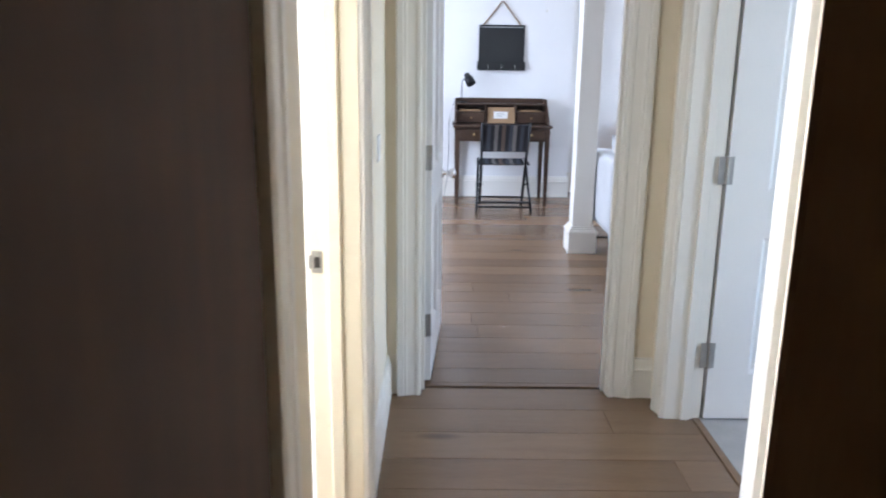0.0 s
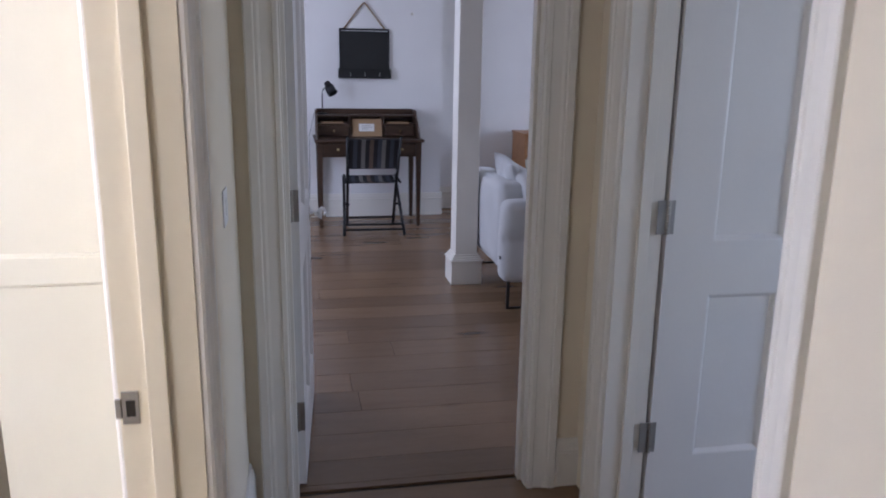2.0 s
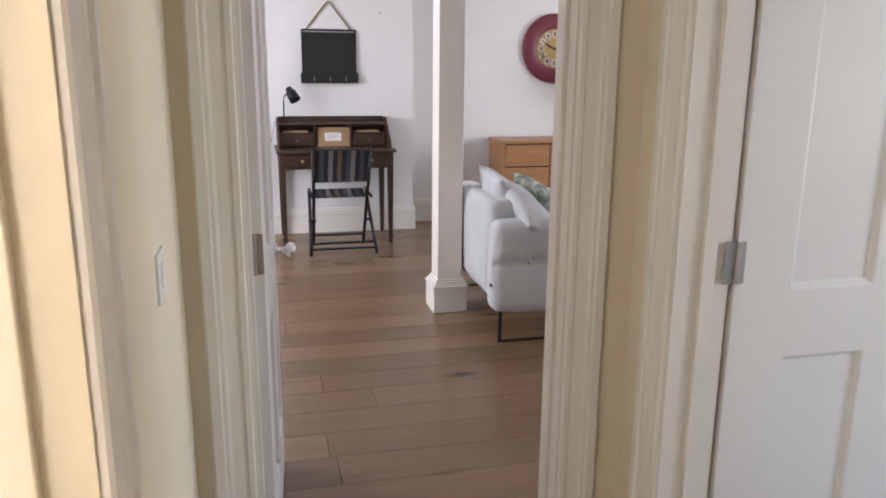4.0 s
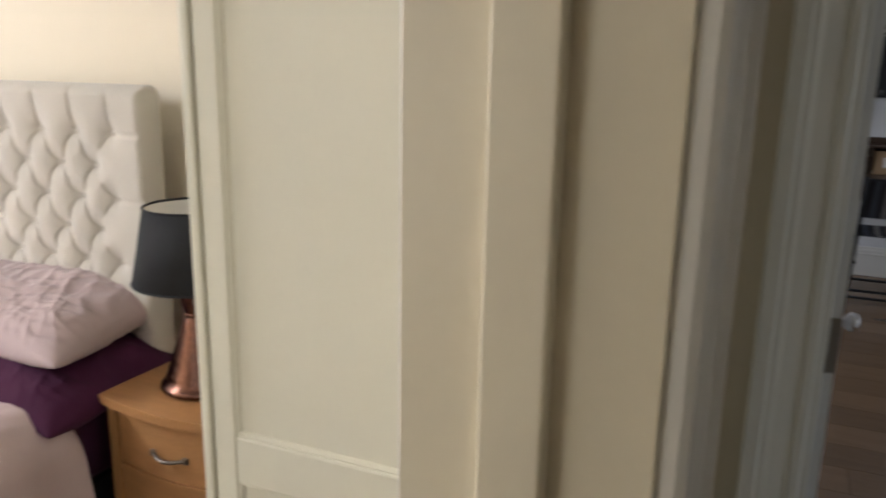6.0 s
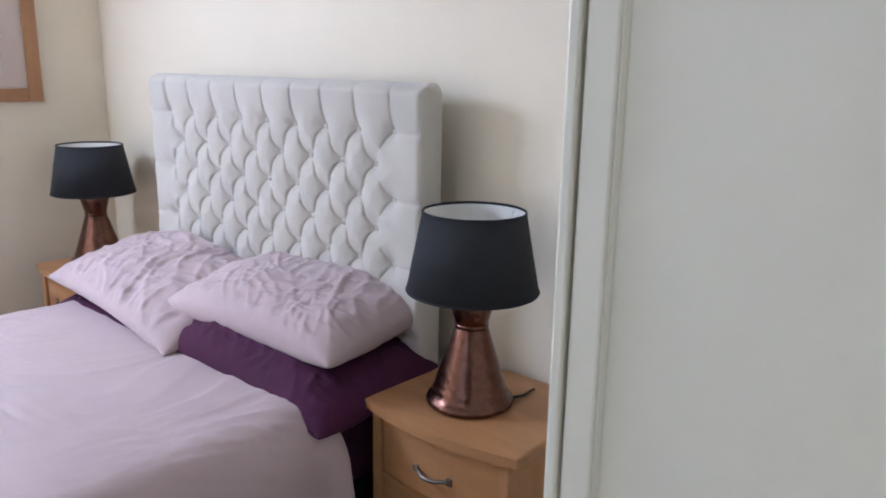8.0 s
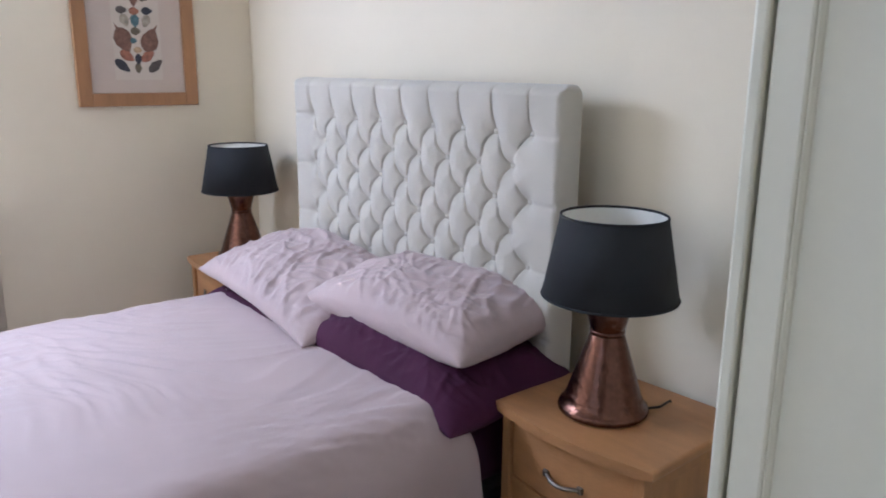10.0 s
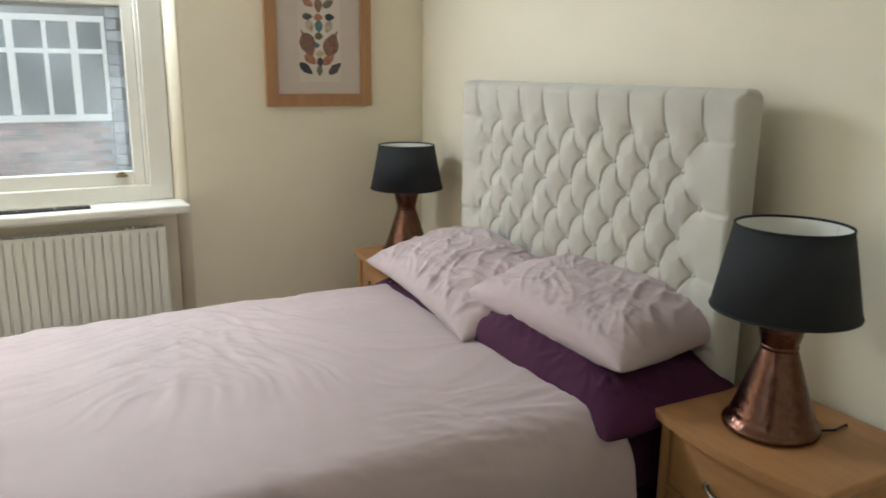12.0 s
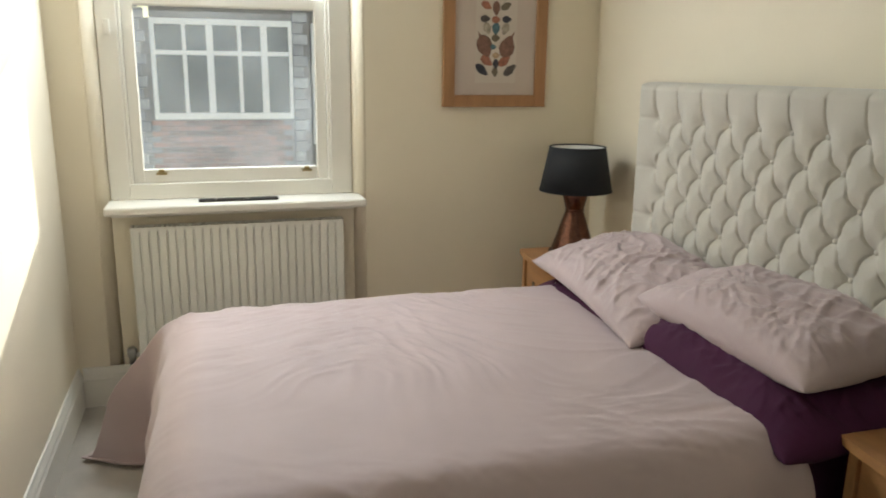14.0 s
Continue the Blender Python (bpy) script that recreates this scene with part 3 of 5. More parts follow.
# rounded plaster edges of the window recess
for y, side in ((WIN[1], 1), (WIN[0], -1)):
    r = 0.055
    arc = [(r - r * math.cos(a), r * math.sin(a) - r) for a in [math.pi / 2 * k / 10 for k in range(11)]]
    bm = bmesh.new()
    prism(bm, arc + [(r, -0.2), (0.0, -0.2)], (WEST, y, 0.0), (0, side, 0), (1, 0, 0), (0, 0, CEIL))
    for f in bm.faces:
        f.smooth = len(f.verts) == 4 and abs(f.normal.z) < 0.5
    structure("trim", bm, M["cream"], "rounded plaster edge of the window recess")


# ---- bedroom: radiator ----
def radiator():
    t = thing("radiator", (WEST + 0.09, -1.345, 0.2), 0, "white panel radiator with upright flutes under the window", "radiator")
    n, half, h = 25, 0.42, 0.555
    def face(u, v):
        y = -half + 2 * half * u
        k = (u * n) % 1.0
        d = 0.0 if 0.13 < k < 0.87 else -0.009
        if v < 0.045 or v > 0.955 or u < 0.012 or u > 0.988:
            d = 0.0
        return (d, y, h * v)
    us = sorted({0.0, 1.0, 0.012, 0.988} | {(i + q) / n for i in range(n) for q in (0.06, 0.14, 0.86, 0.94)})
    vs = [0, 0.045, 0.06, 0.5, 0.94, 0.955, 1]
    bm = bmesh.new()
    g = [[bm.verts.new(face(u, v)) for v in vs] for u in us]
    for i in range(len(us) - 1):
        for j in range(len(vs) - 1):
            bm.faces.new((g[i][j], g[i + 1][j], g[i + 1][j + 1], g[i][j + 1]))
    part("front_panel", bm, M["radiator"], t)
    part("back_panel", boxes((-0.06, -0.05, -half, half, 0, h), bevel=0.003), M["radiator"], t)
    for y in (-half, half - 0.006):
        part("side_cover", boxes((-0.062, 0.001, y - 0.003, y + 0.009, 0.0, h + 0.012), bevel=0.004), M["radiator"], t)
    g = part("top_grille", boxes((-0.062, -0.052, -half, half, h, h + 0.01), (-0.008, 0.002, -half, half, h, h + 0.01), *[(-0.052, -0.008, -half + 0.02 + 0.02 * k, -half + 0.03 + 0.02 * k, h + 0.002, h + 0.008) for k in range(41)]), M["radiator"], t)
    v = part("valve", lathe(bmesh.new(), [(0.012, -0.03), (0.013, 0.0), (0.018, 0.004), (0.02, 0.03), (0.014, 0.04)], 18), M["steel"], t, "grey radiator valve", smooth=True, at=pose(-0.03, -half - 0.035, 0.02))
    part("connector", tube(bmesh.new(), [(-0.03, -half - 0.035, 0.03), (-0.03, -half, 0.03)], 0.01), M["steel"], t)
    part("pipe", tube(bmesh.new(), [(-0.03, -half - 0.035, -0.01), (-0.03, -half - 0.035, -0.2)], 0.0075), M["brass"], t, "bare pipe to the floor", smooth=True)
    part("pipe", tube(bmesh.new(), [(-0.03, half - 0.02, 0.0), (-0.03, half - 0.02, -0.2)], 0.0075), M["brass"], t, "bare pipe to the floor", smooth=True)


radiator()


# ---- bedroom: picture ----
def picture():
    t = thing("picture", (WEST + 0.002, -0.2275, 1.228), 0, "shell print with wide mount in an oak frame", "picture")
    w, h, f = 0.24, 0.64, 0.052
    part("frame", boxes((0, 0.024, -w, -w + f, 0, h), (0, 0.024, w - f, w, 0, h), (0, 0.0235, -w + f, w - f, 0, f), (0, 0.0235, -w + f, w - f, h - f, h), bevel=0.002), M["oak_frame"], t)
    part("mount", boxes((0.002, 0.010, -w + f, w - f, f, h - f)), MOUNT, t, "pinkish beige mount")
    part("print", boxes((0.009, 0.0115, -0.092, 0.098, f + 0.052, h - f - 0.052)), PRINT, t, "off-white paper with painted shells")
    shells = [(-0.062, 0.16, 0.036, 0.018, 40, 0), (0.07, 0.16, 0.036, 0.018, -40, 1), (0.0, 0.15, 0.02, 0.014, 90, 2), (-0.04, 0.198, 0.032, 0.019, 35, 3), (0.042, 0.198, 0.032, 0.019, -35, 3),
              (0.003, 0.185, 0.022, 0.014, 90, 0), (0.004, 0.222, 0.018, 0.013, 0, 4), (-0.012, 0.258, 0.016, 0.012, 0, 5), (-0.05, 0.26, 0.05, 0.036, 70, 6), (0.055, 0.26, 0.05, 0.036, -70, 6),
              (0.0, 0.295, 0.02, 0.016, 0, 2), (-0.04, 0.335, 0.026, 0.018, 70, 7), (0.0, 0.335, 0.026, 0.018, 90, 5), (0.044, 0.335, 0.026, 0.018, 110, 7), (0.0, 0.372, 0.02, 0.016, 0, 3), (0.05, 0.375, 0.022, 0.015, 0, 0), (-0.05, 0.375, 0.022, 0.015, 0, 1), (0.0, 0.42, 0.03, 0.018, 90, 6), (-0.045, 0.43, 0.026, 0.016, 30, 3), (0.045, 0.43, 0.026, 0.016, -30, 2)]
    for y, z, a, b, turn, c in shells:
        bm = bmesh.new()
        bmesh.ops.create_uvsphere(bm, u_segments=14, v_segments=8, radius=1)
        for vt in bm.verts:
            taper = 1.0 - 0.45 * max(0, vt.co.y)
            ridge = 1 + 0.1 * math.sin(9 * vt.co.y + c)
            vt.co = Vector((0.0012 * vt.co.x, a * vt.co.y, b * vt.co.z * taper * ridge))
        part("shell", bm, SHELLS[c], t, smooth=True, at=pose(0.0118, y, z, -turn))
    part("wing_tip", prism(bmesh.new(), [(-0.008, 0), (0.024, 0), (-0.026, 0.055)], (0.0112, -0.058, 0.27), (0, 1, 0), (0, 0, 1), (0.0012, 0, 0)), SHELLS[6], t)
    part("wing_tip", prism(bmesh.new(), [(0.008, 0), (-0.024, 0), (0.026, 0.055)], (0.0112, 0.063, 0.27), (0, 1, 0), (0, 0, 1), (0.0012, 0, 0)), SHELLS[6], t)


PRINT = material("print_paper", (0.62, 0.55, 0.48), 0.85, vary=0.04, bump=0.01)
MOUNT = material("picture_mount", (0.58, 0.49, 0.43), 0.85, vary=0.03, bump=0.02)
SHELLS = [material("shell_ink", c, 0.7, vary=0.35, scale=60, fine=200, bump=0) for c in ((0.045, 0.045, 0.06), (0.09, 0.075, 0.07), (0.16, 0.13, 0.09), (0.34, 0.14, 0.09), (0.45, 0.32, 0.2), (0.09, 0.17, 0.2), (0.2, 0.105, 0.075), (0.38, 0.33, 0.26))]
picture()


# ---- bedroom: bed ----
HB_W, HB_H, HB_STEP, HB_ROW, HB_TOP, HB_GAP = 1.336, 1.352, 0.136, 0.09, 1.222, 0.119


def headboard_relief(x, z):
    """Swell of the buttoned cloth at x along and z up, from the lower left corner."""
    p, q = (x - HB_GAP) / HB_STEP, (HB_TOP - z) / HB_ROW
    best = 9.0
    for r in range(max(0, round(q) - 2), max(0, round(q) + 3)):
        half = 0.5 if r % 2 else 0.0
        k = max(0, min(7 if r % 2 else 8, round(p - half)))
        best = min(best, math.hypot(x - HB_GAP - (k + half) * HB_STEP, z - HB_TOP + HB_ROW * r))
    dimple = 1 - math.exp(-((best / 0.027) ** 1.1))
    inside = min(p, 8 - p)
    if q >= 0:
        # folds sag a little between the buttons, so they run in shallow curves
        sag = 0.05 * math.sin(2 * math.pi * (q % 1.0))
        a = abs(math.sin(math.pi * (p + q / 2 + sag)))
        b = abs(math.sin(math.pi * (p - q / 2 - sag)))
        zig = 0.5 * abs((q + 1) % 2 - 1)
        on = min(1.0, max(0.0, (inside - zig + 0.04) / 0.08))
        dome = (a * b) ** 0.32
        seam = min(a, b)
    else:
        a = abs(math.sin(math.pi * p))
        on = 1.0 if -0.06 < inside else 0.0
        fade = max(0.25, 1 + q / 1.9)
        dome = 1 - fade * (1 - a ** 0.5)
        seam = a / max(0.3, fade)
    crease = math.exp(-((seam / 0.075) ** 1.6))
    field = 0.013 * dome - 0.009 * crease + 0.021
    plain = 0.034 - 0.004 * math.exp(-((((q + 0.5) % 2 - 0.5) * HB_ROW / 0.008) ** 2)) * (1 if q >= -0.5 and inside > -0.8 else 0)
    return (field * on + plain * (1 - on)) * dimple


def headboard_cloth(u, v):
    """The cloth over the front, rolled over both sides and the top to the back board."""
    r, back = 0.032, 0.036
    turn = r * math.pi / 2
    full = turn + back - r
    def fold(d):
        if d <= 0:
            return 0.0, 0.0
        if d < turn:
            return r * math.sin(d / r), r * (1 - math.cos(d / r))
        return r, r + d - turn
    a = -full + r + u * (HB_W - 2 * r + 2 * full)
    b = 0.40 + v * (HB_H - r + full - 0.40)
    dx = max(r - a, a - (HB_W - r), 0.0)
    dz = max(b - (HB_H - r), 0.0)
    ox, bx = fold(dx)
    oz, bz = fold(dz)
    x = min(max(a, r), HB_W - r) + (ox if a > r else -ox)
    z = min(b, HB_H - r) + oz
    if dx > 0 and dz > 0:
        k = math.hypot(ox, oz)
        if k > r:
            x += (ox * r / k - ox) * (1 if a > r else -1)
            z += oz * r / k - oz
    deep = max(bx, bz)
    ease = max(0.0, 1 - deep / r)
    rel = headboard_relief(min(max(a, 0.0), HB_W), min(b, HB_H))
    n = 0.0012 * noise.noise(Vector((x * 14, z * 14, 3.0)))
    return (x, 0.142 + deep - (rel + n) * (0.3 + 0.7 * ease) * (1 if deep < r else 0.25), z)


def bed():
    t = thing("bed", (-3.33, 0.0, 0.0), 0, "double bed with a buttoned oatmeal linen headboard", "bed")
    w, h = HB_W, HB_H
    part("headboard", sheet(headboard_cloth, 600, 400), M["linen"], t, "deep-buttoned oatmeal linen headboard", smooth=True)
    part("headboard_back", boxes((0.016, w - 0.016, 0.16, 0.184, 0.0, h - 0.02), bevel=0.008, seg=3), M["linen"], t)
    part("headboard_foot", boxes((0.02, w - 0.02, 0.132, 0.162, 0.0, 0.42)), M["linen"], t)
    button = None
    for r in range(7):
        for k in range(9 - r % 2):
            bx, bz = HB_GAP + HB_STEP * k + (HB_STEP / 2 if r % 2 else 0), HB_TOP - HB_ROW * r
            if button is None:
                bm = bmesh.new()
                bmesh.ops.create_uvsphere(bm, u_segments=12, v_segments=8, radius=0.0085)
                bmesh.ops.scale(bm, vec=(1, 0.6, 1), verts=bm.verts)
                button = part("button", bm, M["linen"], t, smooth=True, at=pose(bx, 0.138, bz))
            else:
                ob = new("button", button.data)
                ob.parent = t
                ob.matrix_local = pose(bx, 0.138, bz)
    # base colour holds the shade of the gap beside the nightstand
    part("base", boxes((0.05, w - 0.05, -1.52, 0.13, 0.06, 0.32), bevel=0.02), M["board"], t, "divan base coloured dark for the shade of the gap")
    part("mattress", boxes((0.04, w - 0.04, -1.54, 0.12, 0.32, 0.545), bevel=0.05, seg=4), M["purple"], t, "mattress in a deep purple fitted sheet")
    for x in (0.1, w - 0.1):
        for y in (-1.4, 0.0):
            part("leg", boxes((x - 0.03, x + 0.03, y - 0.03, y + 0.03, 0, 0.06)), M["black"], t)


bed()


def duvet():
    """A quilt over the mattress, folding down at both sides and the foot, its far corner trailing on the carpet."""
    x0, x1, y0, y1, top, r = -3.335, -1.965, -1.61, -0.19, 0.606, 0.12
    drop = 0.50
    def fold(d):
        if d <= 0:
            return 0.0, 0.0
        if d < r * math.pi / 2:
            a = d / r
            return r * math.sin(a), r * (1 - math.cos(a))
        return r, r + d - r * math.pi / 2
    a0, a1, b0 = x0 - drop, x1 + drop, y0 - drop - 0.12
    def at(u, v):
        a, b = a0 + (a1 - a0) * u, b0 + (y1 - b0) * v
        sx = -1 if a < x0 + r else 1
        dx = max(x0 + r - a, a - (x1 - r), 0.0)
        dy = max(y0 + r - b, 0.0)
        ox, zx = fold(dx)
        oy, zy = fold(dy)
        x = min(max(a, x0 + r), x1 - r) + sx * ox
        y = max(b, y0 + r) - oy
        both = min(zx, zy)
        z = top - max(zx, zy) - 0.15 * both
        far = 1.0 if sx < 0 else 0.35
        x += sx * both * 0.28 * far
        y -= both * 0.55 * far
        hang = max(zx, zy)
        # folds in what hangs down, ripples on top
        if hang > 0.04:
            k = min(1, (hang - 0.04) / 0.25)
            if zx >= zy:
                x += sx * 0.02 * k * math.sin(21 * b + 2.1 * math.sin(5 * b)) + sx * 0.03 * k
            else:
                y -= 0.018 * k * math.sin(15 * a + 2.0 * math.sin(4 * a)) + 0.05 * k
        p = Vector((x * 1.6, y * 3.2, 0.3))
        wa = noise.noise_vector(Vector((a * 1.7, b * 1.7, 2.2))) * 0.35
        a2, b2 = a + wa.x, b + wa.y
        crest = 0.6 - 1.8 * abs(noise.noise(Vector((a2 * 1.1 + b2 * 0.4, (b2 - 0.5 * a2) * 3.4, 1.7))))
        fine = noise.noise(Vector((a2 * 5 + b2 * 2, (b2 - 0.5 * a2) * 14, 4.2)))
        calm = 1 - min(1, hang / 0.1) * 0.6
        pull = noise.noise(Vector(((a2 - 0.35 * b2) * 30, (b2 + 0.2 * a2) * 3.5, 9.1)))
        tug = 1 - 2.4 * abs(noise.noise(Vector(((a2 + 0.5 * b2) * 6, (b2 - 0.8 * a2) * 11, 6.6))))
        patch = max(0.0, min(1.0, 0.5 + 1.6 * noise.noise(Vector((a * 2.1, b * 2.1, 12.4)))))
        z += calm * (0.005 * crest + 0.0015 * fine + 0.005 * noise.noise(p) + patch * (0.003 * pull + 0.0045 * max(0.0, tug) + 0.004 * max(0.0, 1 - 5 * abs(pull))))
        z += calm * 0.012 * math.exp(-((b + 0.9) / 0.6) ** 2) * math.sin(math.pi * min(1, max(0, (a - x0) / (x1 - x0))))
        # the turned edge at the pillows
        if b > y1 - 0.03:
            z -= (b - y1 + 0.03) * 0.9
        return (x, max(y, SOUTH + 0.03), max(z, 0.012 + 0.008 * (1 + fine)))
    ob = tagged(part("duvet", sheet(at, 230, 230), M["pink"], None, smooth=True), "dusky pink cotton duvet hanging over the bed", "duvet")
    hem = part("hem", sheet(lambda u, v: tuple(Vector(at(0.235 + 0.53 * u, 0.972 + 0.026 * v)) + Vector((0, 0.004, 0.005))), 110, 5), M["pink_back"], ob, "paler turned edge beside the pillows", smooth=True)
    hm = hem.modifiers.new("thickness", "SOLIDIFY")
    hm.thickness, hm.offset = 0.005, 0
    md = ob.modifiers.new("thickness", "SOLIDIFY")
    md.thickness, md.offset = 0.012, -1
    sd = ob.modifiers.new("smooth", "SUBSURF")
    sd.levels = sd.render_levels = 1


duvet()


def pillow(name, loc, turn, w, d, h, mat, label, seed, sag=0.0, creases=1.0):
    """A stuffed pillow: thick in the middle, thin seams, pinched corners, creased cotton."""
    def at(u, v, s):
        p, q = 2 * u - 1, 2 * v - 1
        e = (1 - abs(p) ** 2.9) * (1 - abs(q) ** 2.5)
        x = p * w / 2 * (0.975 + 0.025 * q * q)
        y = q * d / 2 * (0.965 + 0.035 * p * p)
        z = s * h / 2 * max(0, e) ** 0.5
        wv = noise.noise_vector(Vector((x * 5 + seed, y * 5, s))) * 0.07
        xa, ya = x + wv.x, y + wv.y
        n1 = noise.noise(Vector((x * 7 + seed, y * 9, s * 2 + seed)))
        n2 = noise.noise(Vector(((xa + 0.6 * ya) * 9 + seed, (ya - 0.5 * xa) * 26, s + seed)))
        n2 = 0.7 - 2.2 * abs(n2)
        n3 = noise.noise(Vector(((xa - 0.8 * ya) * 26 + seed, (ya + 0.5 * xa) * 9, s * 3 + seed)))
        n4 = max(0.0, 1 - 5 * abs(noise.noise(Vector(((xa - 0.3 * ya) * 6 + seed, (ya + 0.7 * xa) * 15, s * 2 - seed)))))
        n5 = max(0.0, 1 - 5 * abs(noise.noise(Vector(((xa + 0.4 * ya) * 21 - seed, (ya - 0.2 * xa) * 8, s - seed)))))
        z += (0.014 * n1 + creases * (0.006 * n2 + 0.005 * n3 + 0.006 * n4 + 0.005 * n5)) * min(1, e * 3)
        z -= sag * (p * p) * 0.5
        return Vector((x, y, z))
    nu, nv = 130, 96
    bm = bmesh.new()
    up = [[bm.verts.new(at(i / nu, j / nv, 1)) for j in range(nv + 1)] for i in range(nu + 1)]
    lo = [[up[i][j] if i in (0, nu) or j in (0, nv) else bm.verts.new(at(i / nu, j / nv, -1)) for j in range(nv + 1)] for i in range(nu + 1)]
    for g in (up, lo):
        for i in range(nu):
            for j in range(nv):
                bm.faces.new((g[i][j], g[i + 1][j], g[i + 1][j + 1], g[i][j + 1]))
    ob = part(name, bm, mat, None, smooth=True)
    ob.matrix_world = pose(*loc, *turn)
    return tagged(ob, label, "pillow", "pillows on the bed")


pillow("pillow", (-2.33, -0.06, 0.62), (3, 4, 0), 0.76, 0.46, 0.19, M["purple"], "deep purple pillow lying under a pink one", 3.1, 0.05, 0.6)
pillow("pillow", (-2.98, -0.05, 0.615), (5, -2, 0), 0.74, 0.46, 0.15, M["purple"], "deep purple pillow lying under a pink one", 5.7, 0.03, 0.6)
pillow("pillow", (-2.365, -0.015, 0.737), (6, 1, 2), 0.70, 0.42, 0.185, M["pink"], "plump dusky pink pillow lying on a purple one", 11.3, 0.03, 0.8)
pillow("pillow", (-2.92, -0.095, 0.716), (11, 5, -2), 0.78, 0.46, 0.15, M["pink"], "crumpled dusky pink pillow lying on a purple one", 17.9, 0.05, 1.0)


# ---- bedroom: nightstands and lamps ----
def nightstand():
    t = thing("nightstand", (-1.7475, 0.06, 0.0), 0, "light oak bedside cabinet with bowed drawer fronts", "nightstand", "pair of bedside cabinets")
    def bowed(x0, x1, yb, y_side, bow, z0, z1, bevel=0.003):
        bm = bmesh.new()
        n = 14
        pts = [(x1, yb), (x0, yb)] + [(x0 + (x1 - x0) * i / n, y_side - bow * math.sin(math.pi * i / n)) for i in range(n + 1)]
        prism(bm, pts, (0, 0, z0), (1, 0, 0), (0, 1, 0), (0, 0, z1 - z0))
        es = [e for e in bm.edges if abs(e.verts[0].co.z - e.verts[1].co.z) < 1e-6]
        bmesh.ops.bevel(bm, geom=es, offset=bevel, segments=2, affect="EDGES", profile=0.5)
        return bm
    part("top", bowed(-0.2275, 0.2275, 0.2, -0.185, 0.03, 0.576, 0.6, 0.006), M["oak"], t)
    for x in (-0.205, 0.18):
        part("side_post", boxes((x, x + 0.025, -0.178, -0.15, 0.0, 0.576), bevel=0.002), M["oak_side"], t)
        part("side_post", boxes((x, x + 0.025, 0.165, 0.195, 0.0, 0.576), bevel=0.002), M["oak_side"], t)
    for x in (-0.198, 0.186):
        part("side_panel", boxes((x, x + 0.012, -0.15, 0.165, 0.05, 0.53)), M["oak_side"], t)
        part("side_rail", boxes((x - 0.004, x + 0.016, -0.15, 0.165, 0.53, 0.576), bevel=0.001), M["oak"], t)
        part("side_rail", boxes((x - 0.004, x + 0.016, -0.15, 0.165, 0.05, 0.1), bevel=0.001), M["oak"], t)
    # near-black inside, so the gaps round the drawers look shaded
    part("carcass", boxes((-0.18, 0.18, -0.15, 0.19, 0.04, 0.574)), M["dark"], t)
    for z0, z1 in ((0.558, 0.576), (0.402, 0.416), (0.216, 0.23), (0.03, 0.052)):
        part("front_rail", bowed(-0.18, 0.18, -0.14, -0.172, 0.024, z0, z1, 0.001), M["oak"], t)
    for z0, z1 in ((0.419, 0.555), (0.233, 0.399), (0.055, 0.213)):
        d = part("drawer", bowed(-0.1765, 0.1765, -0.14, -0.168, 0.022, z0, z1, 0.002), M["oak"], t)
        zc = z0 + (z1 - z0) * 0.46
        pts = [(-0.05 + 0.1 * i / 12, -0.188 - 0.022 * math.sin(math.pi * i / 12), zc - 0.004 * math.sin(math.pi * i / 12)) for i in range(13)]
        part("handle", tube(bmesh.new(), pts, 0.005, 8), M["handle"], d, "bowed dull metal handle", smooth=True)
        for x in (-0.05, 0.05):
            part("handle_foot", boxes((x - 0.008, x + 0.008, -0.194, -0.176, zc - 0.009, zc + 0.009), bevel=0.003), M["handle"], d)
    return t


ns = nightstand()
copy_thing(ns, pose(-3.63, 0.06, 0.0))


